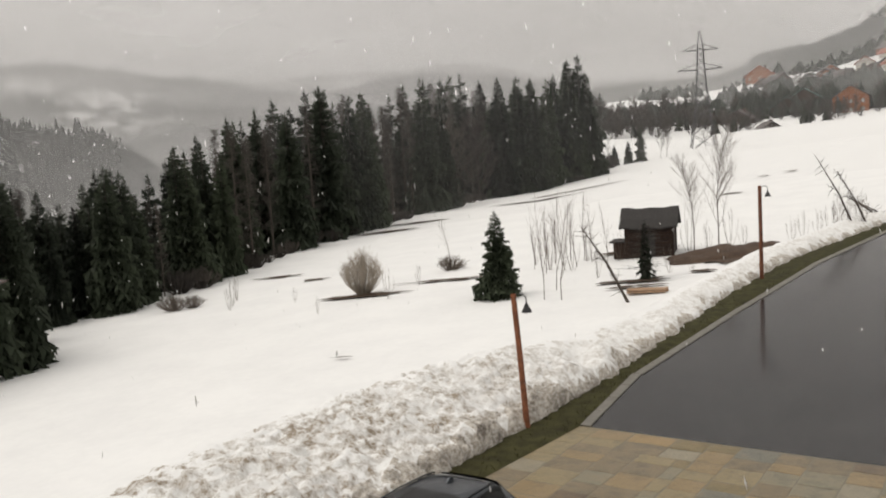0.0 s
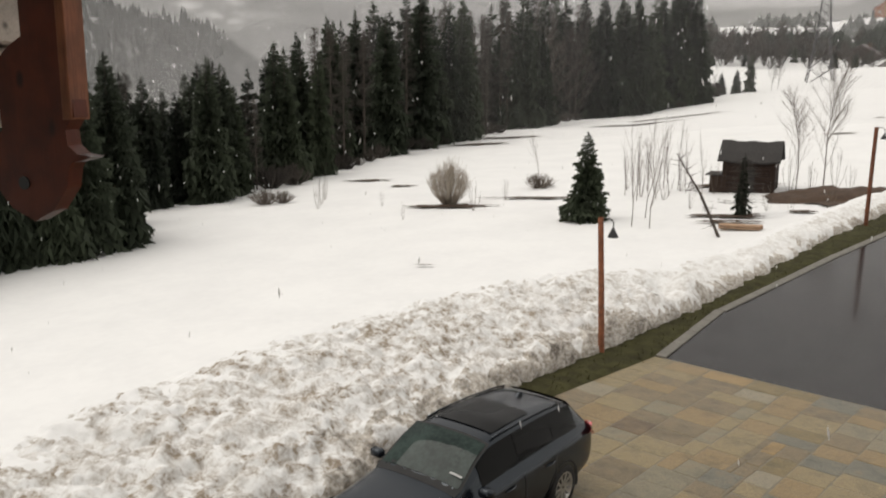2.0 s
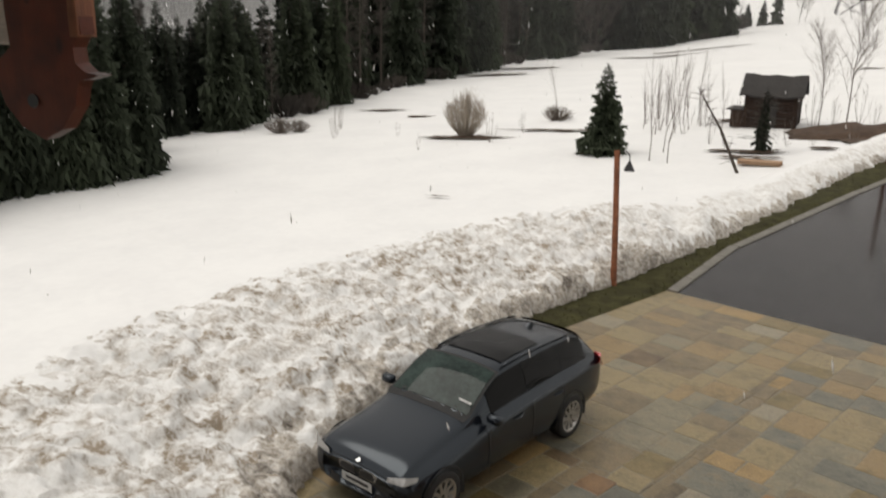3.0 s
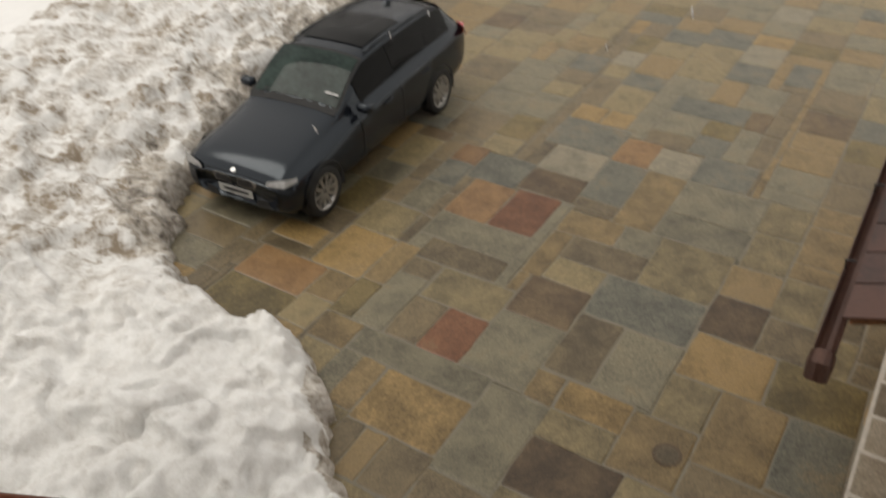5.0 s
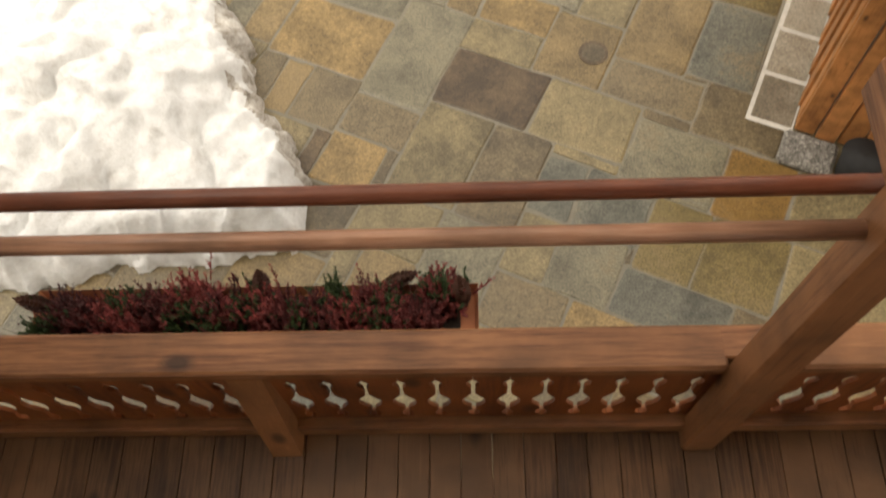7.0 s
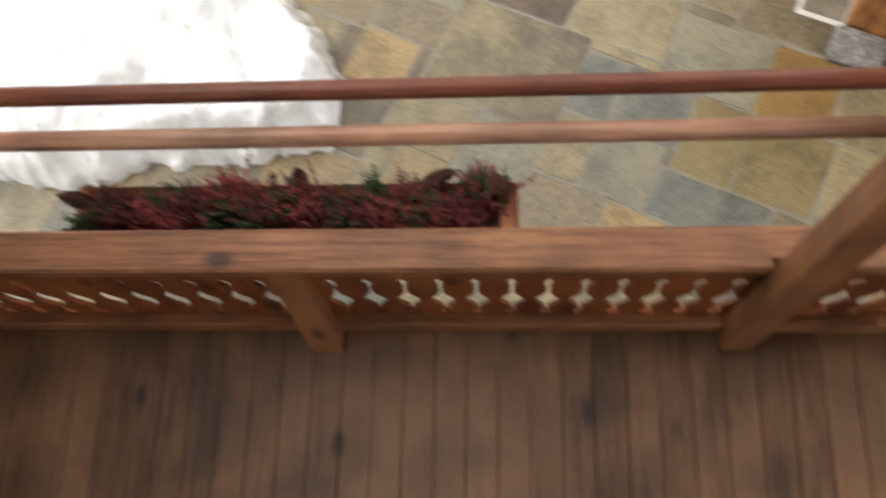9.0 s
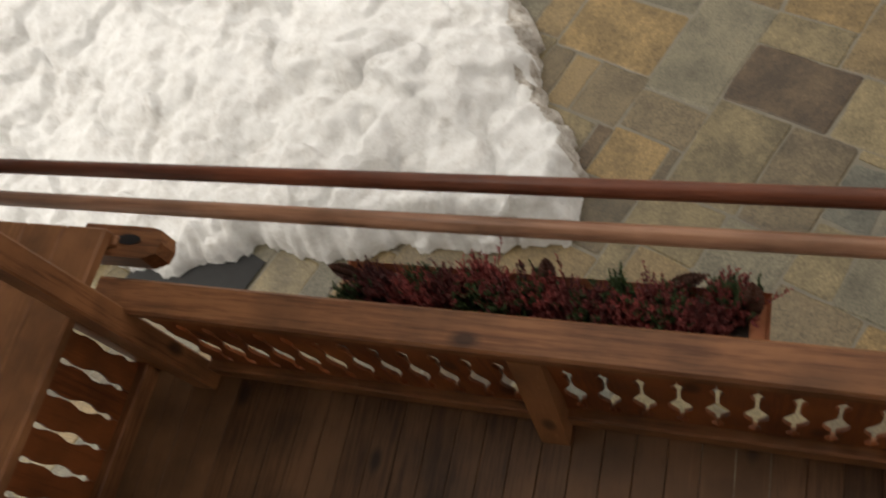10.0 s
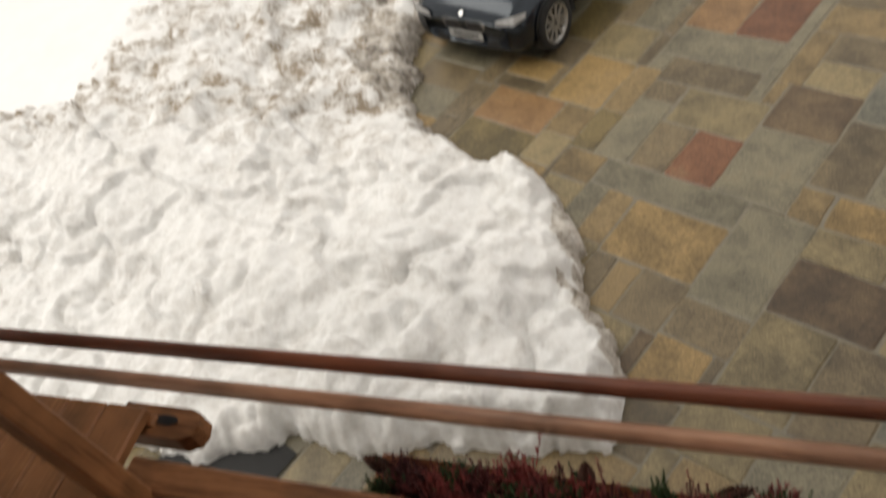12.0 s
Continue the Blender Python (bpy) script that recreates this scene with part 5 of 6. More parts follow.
# ---- trees ----
def bare_tree(seed, h, r, n, m, name, spread=0.5, sides=3, depth=2, droop=0.0):
    """A leafless trunk with forking limbs and twigs."""
    rr, bm = random.Random(seed), bmesh.new()

    def limb(p, d, ln, rad, lev):
        pts, q = [p], p.copy()
        for k in range(4):
            d = (d + Vector((rr.gauss(0, 0.10), rr.gauss(0, 0.10), 0.06 - droop * (lev > 0)))).normalized()
            q = q + d * ln / 4
            pts.append(q.copy())
        tube(pts, [rad, rad * 0.8, rad * 0.62, rad * 0.42, rad * 0.18], sides + (2 if lev == 0 else 0), bm, cap=False)
        if lev < depth:
            for k in range(n if lev == 0 else max(3, n // 3)):
                f = rr.uniform(0.22, 0.98)
                i = min(3, int(f * 4))
                b = pts[i].lerp(pts[i + 1], f * 4 - i)
                t = rr.uniform(0, 6.28)
                nd = (d + Vector((math.cos(t), math.sin(t), rr.uniform(-0.1, 0.5))) * spread * 1.6).normalized()
                limb(b, nd, ln * (0.42 if lev == 0 else 0.5) * (1.15 - f * 0.7), max(0.006, rad * 0.36), lev + 1)

    limb(Vector((0, 0, -0.2)), Vector((0, 0, 1)), h, r, 0)
    me = bpy.data.meshes.new(name)
    bm.to_mesh(me)
    bm.free()
    me.materials.append(m)
    return me


def shrub(seed, h, w, n, m, name, rad=0.012):
    rr, bm = random.Random(seed), bmesh.new()
    for _ in range(n):
        t, e = rr.uniform(0, 6.28), rr.uniform(0, 1) ** 0.7
        top = Vector((w * e * math.cos(t), w * e * math.sin(t), h * (1 - 0.45 * e * e) * rr.uniform(0.75, 1)))
        mid = Vector((top.x * 0.75, top.y * 0.75, top.z * 0.5))
        tube([Vector((top.x * 0.12, top.y * 0.12, -0.1)), mid, top], [rad, rad * 0.8, rad * 0.3], 3, bm, cap=False)
        for k in range(3):
            b = mid.lerp(top, rr.uniform(0, 0.8))
            tube([b, b + Vector((rr.gauss(0, 0.12) * w, rr.gauss(0, 0.12) * w, h * rr.uniform(0.08, 0.25)))], [rad * 0.6, rad * 0.25], 3, bm, cap=False)
    me = bpy.data.meshes.new(name)
    bm.to_mesh(me)
    bm.free()
    me.materials.append(m)
    return me


def spruce_crown(seed, whorls, ragged):
    """A spruce one metre tall and about 0.36 wide: dense whorls of drooping fans of needle twigs."""
    rr, vs, fs = random.Random(seed), [], []
    for i in range(whorls):
        t = i / whorls
        reach = (0.185 * (1 - t) ** 0.68 + 0.010) * rr.uniform(1 - ragged, 1.1)
        for k in range(11 if t < 0.7 else 8):
            z = 0.06 + 0.93 * t + rr.uniform(-0.012, 0.012)
            a = rr.uniform(0, 6.28)
            ln = reach * rr.uniform(0.55, 1.15)
            dx, dy = math.cos(a), math.sin(a)
            sag = ln * (rr.uniform(0.35, 0.7) - 0.75 * t)
            segs = 4
            for q in range(segs):
                f0, f1 = q / segs, (q + 1) / segs
                x0, x1 = ln * f0, ln * f1
                z0, z1 = z - sag * f0 * f0, z - sag * f1 * f1
                for s in (-1, 1):
                    wd = 0.30 * ln * (1 - 0.5 * f0) * rr.uniform(0.6, 1.3)
                    hang = rr.uniform(0.08, 0.38) * ln
                    o = len(vs)
                    vs += [(dx * x0, dy * x0, z0), (dx * x1, dy * x1, z1), (dx * (x1 * 1.02) - s * dy * wd, dy * (x1 * 1.02) + s * dx * wd, z1 - hang)]
                    fs.append((o, o + 1, o + 2) if s > 0 else (o + 1, o, o + 2))
            o = len(vs)
            vs += [(dx * ln * 0.5, dy * ln * 0.5, z - sag * 0.25), (dx * ln * 1.08, dy * ln * 1.08, z - sag), (dx * ln * 0.75, dy * ln * 0.75, z - sag * 0.6 - ln * 0.35)]
            fs.append((o, o + 1, o + 2))
    for k in range(4):
        o = len(vs)
        t = k * 1.57
        vs += [(-0.007 * math.cos(t), -0.007 * math.sin(t), 0.95), (0.007 * math.cos(t), 0.007 * math.sin(t), 0.95), (0, 0, 1.01)]
        fs.append((o, o + 1, o + 2))
    me = bpy.data.meshes.new("crown")
    me.from_pydata(vs, [], fs)
    me.materials.append(needles)
    return me


def trunk_mesh(h=0.97, r=0.013):
    bm = tube([(0, 0, -0.04), (0, 0, 0.3), (0, 0, 0.7), (0, 0, h)], [r, r * 0.8, r * 0.45, 0.002], 7)
    me = bpy.data.meshes.new("trunk")
    bm.to_mesh(me)
    bm.free()
    me.materials.append(bark)
    return me


crowns = [spruce_crown(i, w, g) for i, (w, g) in enumerate(((58, 0.28), (52, 0.4), (64, 0.3), (48, 0.45)))]
trunk_me = trunk_mesh()


def larch_crown(seed):
    """A bare larch one metre tall: short, nearly level boughs with hanging twigs, densest in the upper half."""
    rr, bm = random.Random(seed), bmesh.new()
    for k in range(150):
        t = 0.16 + 0.83 * rr.random() ** 0.8
        a, ln = rr.uniform(0, 6.28), (0.15 * (1 - t) ** 0.6 + 0.02) * rr.uniform(0.5, 1.1)
        d = Vector((math.cos(a), math.sin(a), rr.uniform(-0.35, 0.25)))
        p = Vector((0, 0, t))
        tip = p + d * ln
        tube([p, p.lerp(tip, 0.6), tip + Vector((0, 0, 0.012))], [0.0026, 0.0017, 0.0006], 3, bm, cap=False)
        for q in range(5):
            b = p.lerp(tip, rr.uniform(0.25, 1))
            tube([b, b + Vector((rr.gauss(0, 0.022), rr.gauss(0, 0.022), rr.uniform(-0.045, 0.02)))], [0.0013, 0.0005], 3, bm, cap=False)
    me = bpy.data.meshes.new("bare_crown")
    bm.to_mesh(me)
    bm.free()
    me.materials.append(larch)
    return me


larches = [larch_crown(70 + i) for i in range(3)]
broads = [bare_tree(75 + i, 1.0, 0.016, 26, larch, "bare_crown", 0.5, 3, 2) for i in range(2)]


def spruce(x, y, h, k, wide=1.0, label="dark spruce at the edge of the wood", group="trees of the wood", z=None):
    tr = thing("spruce", label, "tree", group, (x, y, land(x, y) if z is None else z))
    tr.scale = (h * wide, h * wide, h)
    tr.rotation_euler = (0, 0, (k * 2.399) % 6.28)
    new("trunk", trunk_me).parent = tr
    new("crown", crowns[k % 4]).parent = tr
    return tr


def larch_tree(x, y, h, k, z=None):
    tr = thing("bare_larch", "bare brown larch standing among the spruces", "tree", "trees of the wood", (x, y, land(x, y) if z is None else z))
    tr.scale = (h * 0.75, h * 0.75, h)
    tr.rotation_euler = (0, 0, (k * 1.7) % 6.28)
    new("trunk", trunk_me).parent = tr
    new("bare_crown", larches[k % 3]).parent = tr


def village_tree(x, y, h, k, label="dark leafless tree between the village houses", group="village trees"):
    tr = thing("bare_tree", label, "tree", group, (x, y, land(x, y) - 0.2))
    tr.scale = (h, h, h)
    tr.rotation_euler = (0, 0, (k * 1.7) % 6.28)
    new("bare_crown", broads[k % 2]).parent = tr


# the skyline of the wood: direction, how high its tops reach, how far off its edge stands
SKYLINE = ((-56, 3.4, 34), (-50, 3.2, 36), (-46, 3.0, 38), (-43, 2.2, 39), (-40.0, 2.5, 40), (-38.3, 1.2, 50), (-36.6, 0.6, 53), (-34.0, 2.45, 55), (-31.9, 1.1, 57), (-29.6, 3.3, 60), (-25.8, 5.2, 68), (-22.8, 6.6, 79), (-19.7, 6.7, 88), (-16.7, 6.2, 100), (-12.8, 6.9, 116), (-10.1, 7.2, 125), (-8.2, 6.3, 134), (-4.3, 6.4, 146), (-2.2, 7.7, 150), (-1.0, 4.6, 158))
rs = random.Random(21)
count = 0
for row in range(5):
    az = -54.0 + row * 0.3
    while az < -1.2:
        el = lerp_table(az, [(a, e) for a, e, _ in SKYLINE])
        edge = lerp_table(az, [(a, d) for a, _, d in SKYLINE])
        d = edge * (1.0 + 0.10 * row + rs.uniform(-0.02, 0.06))
        x, y = EYE[0] + d * math.sin(radians(az)), EYE[1] + d * math.cos(radians(az))
        z = land(x, y)
        top = EYE[2] + d * math.tan(radians(el - (abs(rs.gauss(0, 1.1)) if rs.random() < 0.75 else 0.0) - (0.6 if row == 0 else 0)))
        h = max(5.0, top - z)
        frac = (0.8 if row < 2 else 0.4) if -27 < az < -8 else 0.12
        if -11 < az < -4.5 and row < 3 and rs.random() < 0.4:
            village_tree(x, y, h * rs.uniform(0.8, 0.95), count, "bare brown broadleaf tree among the spruces", "trees of the wood")
        elif rs.random() < frac:
            larch_tree(x, y, h * rs.uniform(0.85, 1.0), count, z)
        else:
            spruce(x, y, h, count, rs.uniform(0.75, 1.05), z=z)
        count += 1
        az += (1.7 if az < -30 else 1.15) * rs.uniform(0.7, 1.3) * (1.25 if row > 2 else 1.0)
for az, el, d, wd in ((-34.0, 2.45, 55, 1.0), (-33.1, 2.0, 57, 0.9), (-40.2, 2.6, 41, 1.1), (-29.6, 3.4, 64, 1.0), (-28.9, 3.1, 66, 0.9), (-19.7, 6.9, 90, 1.05), (-16.9, 6.4, 101, 0.9), (-12.8, 7.1, 117, 0.9), (-7.5, 6.7, 136, 0.95), (-6.2, 6.7, 138, 0.9), (-5.3, 6.5, 139, 0.85), (-4.2, 6.4, 144, 0.9), (-2.7, 7.5, 149, 0.95), (-2.0, 7.8, 150, 0.9), (-1.5, 6.6, 149, 0.9), (-46.3, 2.5, 40, 1.0)):
    x, y = EYE[0] + d * math.sin(radians(az)), EYE[1] + d * math.cos(radians(az))
    z = land(x, y)
    spruce(x, y, EYE[2] + d * math.tan(radians(el)) - z, count, wd, "tall dark spruce rising above the wood", z=z)
    count += 1
spruce(-26.0, 32.2, 6.5, 1, 1.0, "low-boughed spruce at the meadow's edge")
spruce(-27.6, 31.0, 7.5, 3, 0.9, "low-boughed spruce at the meadow's edge")
spruce(-4.75, 38.0, 4.1, 2, 1.4, "single dense green spruce standing in the snow", "")
half_bare = spruce(2.05, 38.8, 2.9, 3, 0.75, "small half-bare spruce beside bare earth", "")
dead = new("bare_crown", larches[1])
dead.parent, dead.scale = half_bare, (4.0, 4.0, 0.9)
spruce(6.5, 174, 7.6, 1, 1.0, "small spruce at the meadow's far edge", "small far spruces")
spruce(4.0, 172, 4.6, 0, 1.2, "small spruce at the meadow's far edge", "small far spruces")
spruce(1.2, 174, 4.4, 2, 1.3, "small spruce at the meadow's far edge", "small far spruces")

# undergrowth along the wood's foot
rs = random.Random(31)
brush = [shrub(90 + i, 1.0, 0.7, 60, larch, "bush_crown", 0.022) for i in range(3)]
for i in range(9):
    x, y = -29.5 + 0.36 * i + rs.uniform(-0.5, 0.5), 28.6 + 0.25 * i + rs.uniform(-0.6, 0.8)
    sh = thing("undergrowth_bush", "brown leafless bush at the wood's foot", "bush", "bushes along the wood", (x, y, land(x, y)))
    s = rs.uniform(0.8, 1.5)
    sh.scale, sh.rotation_euler = (s, s, s), (0, 0, i * 1.1)
    new("bush_crown", brush[i % 3]).parent = sh
k = 0
az = -30.0
while az < -0.5:
    edge = lerp_table(az, [(a, d) for a, _, d in SKYLINE]) * rs.uniform(0.97, 1.04)
    x, y = EYE[0] + edge * math.sin(radians(az)), EYE[1] + edge * math.cos(radians(az))
    sh = thing("undergrowth_bush", "brown leafless bush at the wood's foot", "bush", "bushes along the wood", (x, y, land(x, y)))
    s = rs.uniform(0.7, 1.8)
    sh.scale = (s * 1.4, s * 1.4, s)
    new("bush_crown", brush[k % 3]).parent = sh
    k += 1
    az += 0.75


def stand(name, me, label, cat, group, spots):
    for i, (x, y, s) in enumerate(spots):
        t = thing(name, label, cat, group, (x, y, land(x, y)))
        t.scale = (s, s, s)
        t.rotation_euler = (0, 0, i * 2.1)
        new("stem_clump", me).parent = t


stand("willow_bush", shrub(1, 2.2, 1.15, 230, willow, "stem_clump", 0.014), "round pale leafless willow bush in the snow", "bush", "", [(-13.0, 43.0, 1.18)])
stand("low_bush", shrub(2, 1.0, 1.1, 120, twig, "stem_clump", 0.014), "low brown leafless bush in the snow", "bush", "low bushes", [(-25.2, 44.2, 1.0), (-24.3, 44.8, 0.8), (-9.3, 49.5, 1.0)])
stand("thin_shrub", shrub(3, 1.9, 0.45, 7, twig, "stem_clump", 0.0085), "thin leafless shrub sticking out of the snow", "bush", "thin shrubs", [(-21.3, 44.0, 0.9), (-20.6, 42.2, 0.8), (-22.0, 46.0, 0.9), (-17.0, 43.0, 0.5), (-11.0, 41.0, 0.9), (-14.0, 38.5, 0.5), (-3.4, 50.5, 1.0), (13.0, 46.5, 1.1), (11.5, 47.5, 0.9), (12.4, 47.3, 1.2), (5.8, 40.2, 0.7), (4.2, 39.8, 0.6), (14.2, 48.6, 1.1), (10.6, 47.0, 0.9), (4.6, 46.3, 1.3), (5.5, 45.4, 1.0), (6.9, 47.3, 1.2), (7.4, 45.8, 0.8), (-0.9, 47.3, 1.4), (-1.6, 44.2, 1.2), (-2.9, 45.4, 1.5), (-3.9, 48.1, 1.2), (0.9, 46.0, 1.0), (12.9, 48.0, 1.5), (13.6, 47.4, 1.3), (11.9, 46.4, 1.1), (9.9, 46.2, 0.8), (-0.2, 41.0, 0.8), (3.2, 40.4, 0.8), (-10.2, 44.6, 0.7)])
stand("brown_bush", shrub(4, 1.2, 0.65, 150, larch, "stem_clump", 0.02), "round brown leafless bush before the wood", "bush", "", [(-4.2, 158, 4.2)])
stand("thicket", shrub(5, 1.3, 0.8, 90, larch, "stem_clump", 0.018), "low brown thicket at the meadow's far edge", "bush", "far thickets", [(-1.2, 163, 2.6), (0.4, 168, 2.4), (-2.6, 166, 2.8)])
stand("bare_tree", bare_tree(150, 7.0, 0.05, 24, larch, "stem_clump", 0.4, 3, 2), "bare young tree at the meadow's far edge", "tree", "far bare trees", [(10.6, 178, 0.9), (11.9, 180, 1.0), (20.5, 184, 0.8), (-0.4, 166, 0.8)])
sap = [bare_tree(120 + i, 4.2, 0.022, 14, twig, "stem_clump", 0.22, 3, 1) for i in range(3)]
spots = [(-3.4, 49.5), (-2.7, 47.0), (-2.2, 46.0), (-1.9, 48.4), (-1.4, 45.5), (-3.0, 44.0), (-2.5, 36.4), (-1.7, 36.0), (-2.1, 38.5), (-0.6, 46.5), (0.2, 44.0), (-9.3, 50.0), (-2.8, 48.2), (-2.0, 44.5), (-1.1, 48.0), (-3.8, 46.0)]
for i in range(3):
    stand("sapling", sap[i], "slim leafless sapling rising from the snow", "tree", "saplings in the meadow", [(x, y, 0.75 + 0.3 * ((j * 7) % 5) / 4) for j, (x, y) in enumerate(spots[i::3])])
stand("birch", bare_tree(140, 6.2, 0.04, 34, twig, "stem_clump", 0.42, 3, 2), "bare young birch beside the hut", "tree", "birches by the hut", [(6.2, 46.5, 1.0), (5.0, 47.5, 0.8)])
for i, (x, y, h, lx, ly) in enumerate(((1.2, 34.0, 3.2, -1.9, 0.6), (13.2, 46.2, 4.4, -2.0, 0.4), (13.9, 46.5, 3.4, -1.6, 0.2), (15.6, 49.5, 1.8, -2.2, 0.3), (16.0, 49.6, 1.4, -2.0, 0.5))):
    br = thing("leaning_trunk", "broken dead trunk leaning out of the snow", "dead tree", "leaning dead trunks", (x, y, land(x, y)))
    bm = tube([(0, 0, -0.2), (lx * 0.45, ly * 0.4, h * 0.5), (lx, ly, h)], [0.07, 0.05, 0.015], 6)
    rr = random.Random(i)
    for k in range(34):
        f = rr.uniform(0.15, 1)
        b = Vector((lx * f, ly * f, h * f))
        tube([b, b + Vector((rr.gauss(0, 0.25), rr.gauss(0, 0.2), rr.uniform(-0.5, 0.5)))], [0.016, 0.005], 3, bm, cap=False)
    part("trunk", bm, bark, br)
crate = thing("plank_stack", "low stack of pale brown sawn planks in snow", "planks", at=(1.9, 35.6, 0.33))
for i in range(6):
    part("plank", block((-0.8 + 0.05 * (i % 2), -0.3 + (i % 3) * 0.2, 0.05 + (i // 3) * 0.09), (0.8 + 0.07 * (i % 3), -0.12 + (i % 3) * 0.2, 0.12 + (i // 3) * 0.09), 0.01), sawn, crate)

# ---- the power pylon ----
px, py_ = EYE[0] + 200 * math.sin(radians(5.95)), EYE[1] + 200 * math.cos(radians(5.95))
py = thing("pylon", "lattice steel power pylon above the village", "pylon", at=(px, py_, land(px, py_) - 0.3))
TOP = EYE[2] + 200 * math.tan(radians(8.5)) - land(px, py_) + 0.3


def strut(parent, a, b, r=0.09, name="brace"):
    part(name, tube([a, b], r, 4), steel, parent)


def W(z):
    """Half the width of the lattice at a height."""
    return lerp_table(z / TOP, ((0, 2.8), (0.35, 1.45), (0.69, 0.80), (0.86, 0.62)))


levels = [TOP * q for q in (0, 0.13, 0.25, 0.35, 0.44, 0.52, 0.59, 0.65, 0.71, 0.77, 0.82, 0.86)]
for sx, sy in ((1, 1), (-1, 1), (-1, -1), (1, -1)):
    for a, b in zip(levels, levels[1:]):
        strut(py, (sx * W(a), sy * W(a), a), (sx * W(b), sy * W(b), b), 0.11, "leg")
    strut(py, (sx * W(levels[-1]), sy * W(levels[-1]), levels[-1]), (0, 0, TOP), 0.1, "peak")
for a, b in zip(levels, levels[1:]):
    for (sx, sy), (tx, ty) in (((1, -1), (-1, -1)), ((-1, -1), (-1, 1)), ((1, -1), (1, 1)), ((1, 1), (-1, 1))):
        strut(py, (sx * W(a), sy * W(a), a), (tx * W(b), ty * W(b), b), 0.055)
        strut(py, (tx * W(a), ty * W(a), a), (sx * W(b), sy * W(b), b), 0.055)
for z, ln in ((0.67 * TOP, 5.0), (0.83 * TOP, 3.8)):
    for s in (-1, 1):
        for q in (-1, 1):
            strut(py, (s * W(z), q * W(z), z), (s * ln, 0, z + 0.1), 0.09, "cross_arm")
        strut(py, (s * W(z), 0, z + 1.4), (s * ln, 0, z + 0.1), 0.08, "cross_arm")

# ---- the village on the far slope ----
def cottage(x, y, w, d, h, wall_m, roof_m, rot, label, lit=False):
    z = land(x, y) - 0.6
    ob = thing("village_house", label, "house", "houses of the village", (x, y, z))
    ob.rotation_euler = (0, 0, rot)
    part("wall", block((-w / 2, -d / 2, 0), (w / 2, d / 2, h), 0.05), wall_m, ob)
    rz = h + w * 0.34
    for s in (-1, 1):
        vs = [(s * (w / 2 + 0.8), -d / 2 - 0.9, h - 0.5), (s * (w / 2 + 0.8), d / 2 + 0.9, h - 0.5), (0, d / 2 + 0.9, rz), (0, -d / 2 - 0.9, rz)]
        mesh("roof", vs + [(a, b, c + 0.25) for a, b, c in vs], [(0, 1, 2, 3), (4, 7, 6, 5), (0, 4, 5, 1), (3, 2, 6, 7), (0, 3, 7, 4)], roof_m, ob)
    mesh("gable", [(-w / 2, -d / 2, h - 0.02), (w / 2, -d / 2, h - 0.02), (0, -d / 2, rz - 0.05)], [(0, 1, 2)], wall_m, ob)
    for i in range(3):
        for j in range(max(1, int(h // 2.6))):
            wx, wz = -w / 2 + w * (i + 0.5) / 3, 1.0 + j * 2.6
            wn_ = part("window", block((wx - 0.55, -d / 2 - 0.08, wz), (wx + 0.55, -d / 2 - 0.01, wz + 1.2), 0.02), village_wall, ob)
            part("pane", block((wx - 0.42, -d / 2 - 0.1, wz + 0.12), (wx + 0.42, -d / 2 - 0.085, wz + 1.08), 0), pane_m, wn_)
    part("chimney", block((w * 0.12, -0.5, rz - 1.6), (w * 0.12 + 0.8, 0.4, rz + 0.7), 0.03), village_wall, ob)


rs = random.Random(4)
HOUSES = [(14.7, 300, 10.5, 10, 5.6, village_orange, village_roof, "orange timber house with snow-free roof"), (12.2, 320, 12, 9, 4.2, village_wall, green_roof, "low house with a green sheet roof"), (11.0, 310, 10, 8, 3.6, village_wall, green_roof, "low house with a green sheet roof"), (9.6, 470, 14, 11, 6, village_orange, red_roof, "large reddish house high on the slope"),
          (8.3, 296, 8, 7, 3.4, village_wall, village_roof, "dark farmhouse below the slope"), (6.4, 300, 8, 7, 3.2, village_wall, village_roof, "dark farmhouse below the slope"), (2.4, 310, 8, 7, 3.2, village_wall, village_roof, "dark farmhouse below the slope"), (9.9, 262, 4, 4, 2.2, village_wall, village_roof, "small dark shed at the meadow's end")]
for az, d, w, dd, h, wm, rm, lb in HOUSES:
    cottage(EYE[0] + d * math.sin(radians(az)), EYE[1] + d * math.cos(radians(az)), w, dd, h, wm, rm, rs.uniform(-0.5, 0.5), lb)
for i in range(30):
    az, d = rs.uniform(9.5, 19), rs.uniform(370, 620)
    cottage(EYE[0] + d * math.sin(radians(az)), EYE[1] + d * math.cos(radians(az)), rs.uniform(6.5, 9.5), 8, rs.uniform(3, 5), (village_wall, village_wall, plaster, village_orange)[i % 4], (village_roof, village_roof, red_roof, village_roof)[(i * 3) % 4], rs.uniform(-0.7, 0.7), "dark chalet on the misty village slope")
rs = random.Random(8)
for i in range(270):
    az = rs.uniform(-1.5, 20)
    d = rs.uniform(262, 345) + (rs.choice((0, 0, 90, 190)) if az > 8 else 0)
    x, y = EYE[0] + d * math.sin(radians(az)), EYE[1] + d * math.cos(radians(az))
    if i % 3:
        village_tree(x, y, rs.uniform(4.5, 8.0) * (1.7 if az < 6.5 else 1.15), i)
    else:
        spruce(x, y, rs.uniform(3.5, 7.5), i, 1.3, "dark tree between the village houses", "village trees")

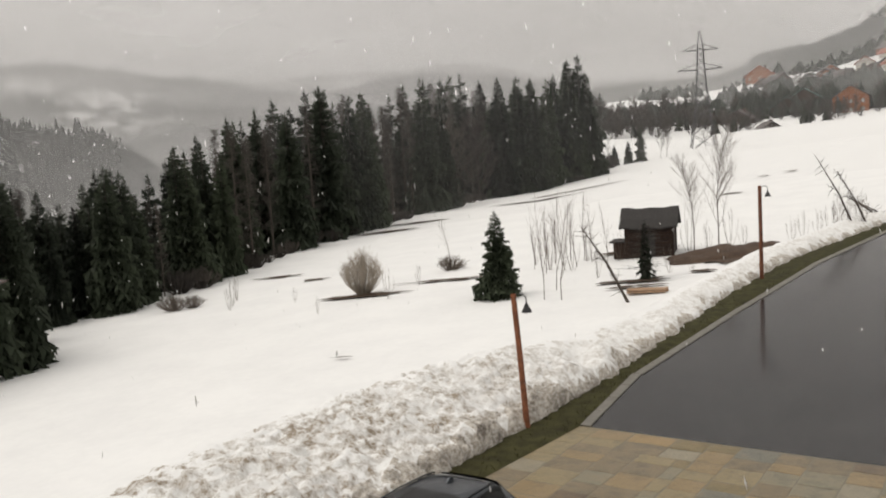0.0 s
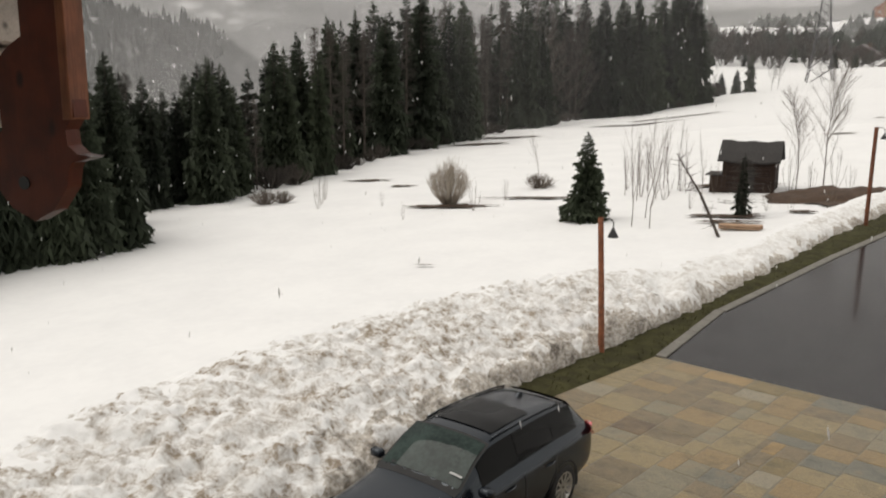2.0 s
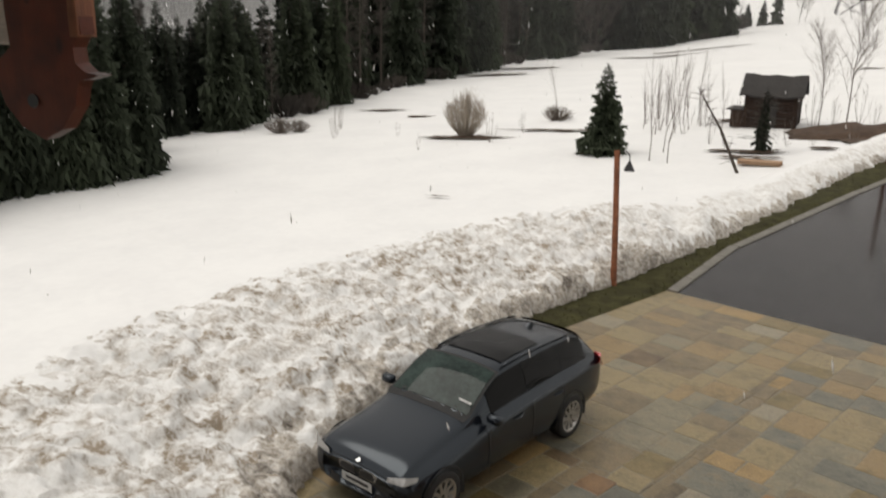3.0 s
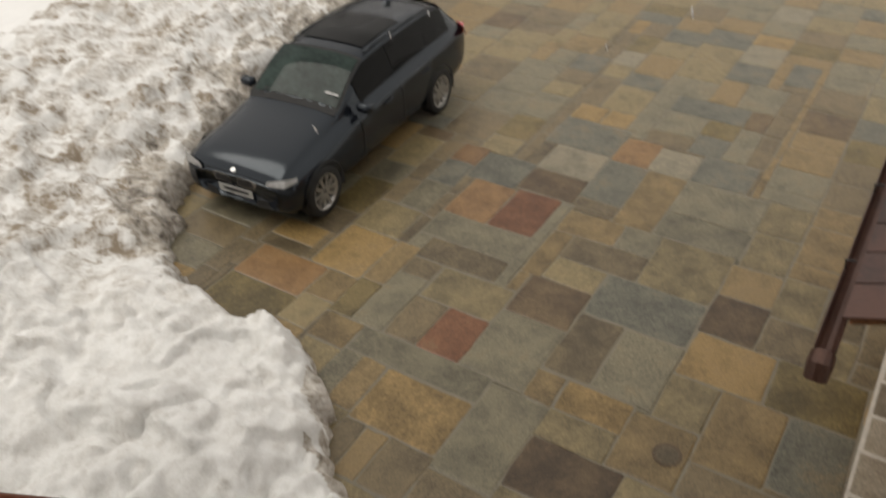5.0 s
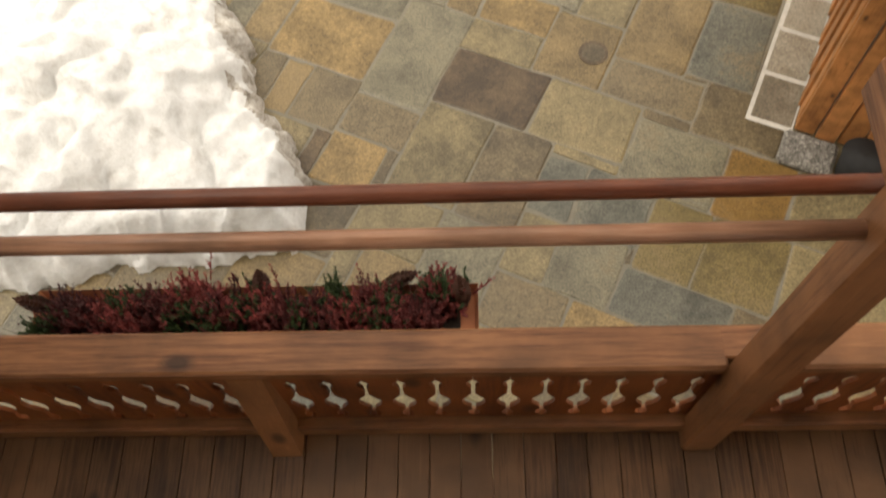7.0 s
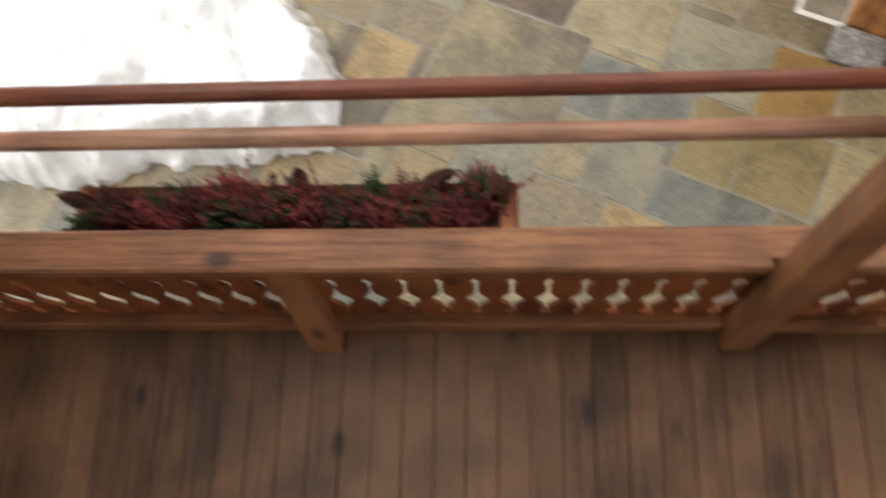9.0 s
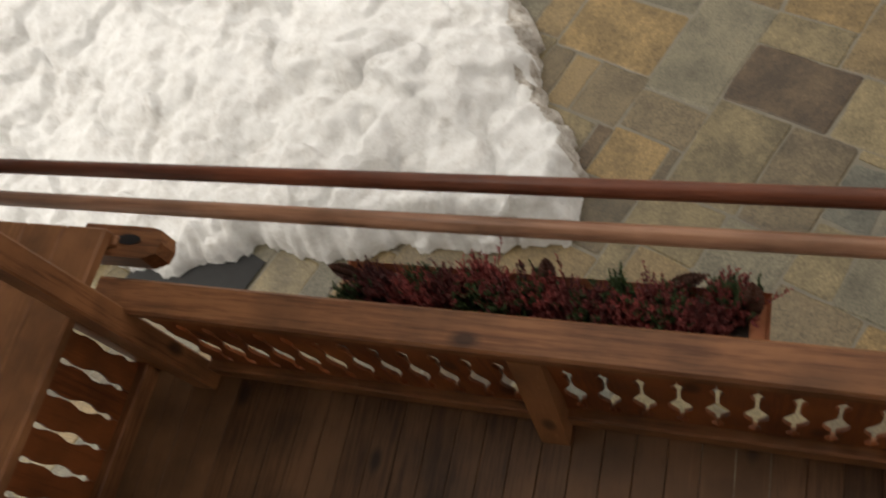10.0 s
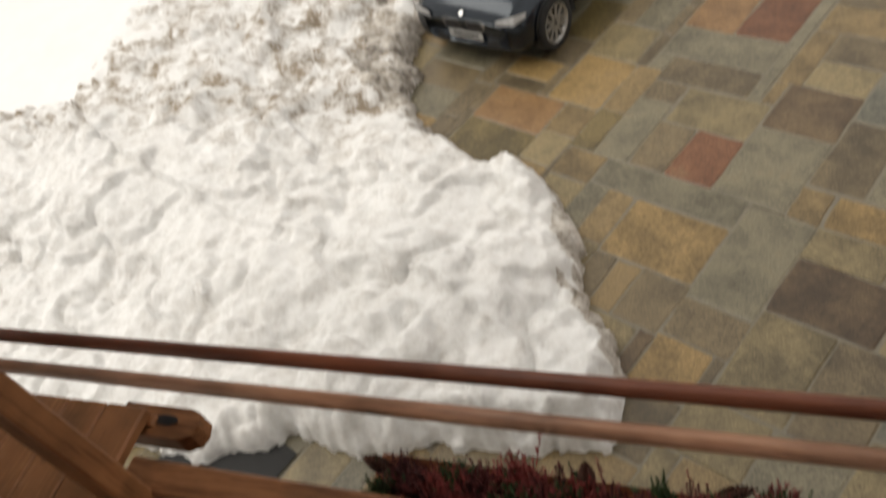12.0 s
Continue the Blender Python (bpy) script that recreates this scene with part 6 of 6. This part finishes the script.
# far woods on the ridges
rs = random.Random(17)
fv, ff = [], []
for i in range(52000):
    az, d = rs.uniform(-62, 24), 230 + 770 * rs.random() ** 0.8
    x, y = EYE[0] + d * math.sin(radians(az)), EYE[1] + d * math.cos(radians(az))
    dens = fbm(x, y, 2, 0.006, 3)
    if az < -3:
        bare = -0.34 if az < -24 and d < 560 else 0.0
    else:
        bare = 9 if d < 300 else -0.12 if d < 385 else 0.42 if d < 530 - 8 * max(0, az - 9) else -0.25
    if dens < bare:
        continue
    z, h = land(x, y) - 1.5, rs.uniform(4, 9) * rs.choice((0.7, 0.9, 1.0, 1.3)) * (1.7 if az > 9 and d > 530 else 1)
    w = 0.7 + h * rs.uniform(0.13, 0.24)
    t0 = rs.uniform(0, 6)
    if az > -3:
        w, h = w * 1.5, h * 0.8
    for lo, hi, wk in ((0.0, 0.62, 1.0), (0.36, 1.0, 0.62)) if az < -3 or i % 4 == 0 else ((0.0, 0.8, 0.8), (0.3, 0.95, 1.0)):
        o = len(fv)
        for k in range(5):
            t = t0 + k * 1.2566 + lo
            rk = w * wk * rs.uniform(0.65, 1.15)
            fv.append((x + rk * math.cos(t), y + rk * math.sin(t), z + (h + 2) * (lo + rs.uniform(0, 0.10))))
        fv.append((x + rs.uniform(-0.2, 0.2), y, z + (h + 2) * hi))
        ff += [(o + k, o + (k + 1) % 5, o + 5) for k in range(5)]
tagged(mesh("far_woods", fv, ff, far_wood), "misty conifer woods on the far hillsides", "woods", kind="stuff")


# drifting mist between the ridges
def mist(r, a0, a1, z0, z1, low, high, scale, top):
    vs, fs, n = [], [], 40
    for i in range(n + 1):
        a = radians(a0 + (a1 - a0) * i / n)
        for z in (z0, z1):
            vs.append((EYE[0] + r * math.sin(a), EYE[1] + r * math.cos(a), z))
    for i in range(n):
        fs.append((2 * i, 2 * i + 2, 2 * i + 3, 2 * i + 1))
    ob = mesh("mist", vs, fs, mist_material("mist", low, high, scale, top))
    ob.visible_shadow = False
    tagged(ob, "thin grey mist drifting through the valley", "mist", kind="stuff")


mist(92, -88, 60, -40, 45, 0.022, 0.045, 0.02, 1.0)
mist(165, -88, 60, -60, 80, 0.03, 0.06, 0.012, 1.0)
mist(215, -80, -8, -60, 26, 0.45, 0.95, 0.012, 0.0)
mist(255, -80, -3, -60, 34, 0.35, 0.75, 0.008, 0.0)
mist(350, -85, 45, -60, 110, 0.2, 0.5, 0.008, 0.35)
mist(520, -85, 45, -60, 160, 0.45, 0.75, 0.006, 0.45)
mist(760, -85, 45, -60, 230, 0.4, 0.75, 0.004, 0.6)
mist(1050, -90, 50, -60, 420, 0.7, 0.95, 0.003, 0.75)

# light snowfall hanging in the air before the house
rs = random.Random(29)
sv, sf = [], []
for _ in range(420):
    x, y, z = rs.uniform(-22, 5), rs.uniform(5, 30), rs.uniform(1.6, 9.5)
    if x > 2.0 and y < 12:
        continue
    r, ln, lean = rs.uniform(0.004, 0.008) * (1 + y / 30), rs.uniform(0.008, 0.05) * (1 + y / 40), rs.uniform(-0.15, 0.35)
    o = len(sv)
    sv += [(x - lean * ln, y, z + ln), (x + r, y, z), (x, y + r, z), (x - r, y, z), (x, y - r, z), (x + lean * ln, y, z - ln)]
    sf += [(o, o + 1 + k, o + 1 + (k + 1) % 4) for k in range(4)] + [(o + 5, o + 1 + (k + 1) % 4, o + 1 + k) for k in range(4)]
flakes = mesh("snowfall", sv, sf, snow_field)
tagged(flakes, "small white snowflakes falling before the dark wood", "snowfall", kind="stuff")
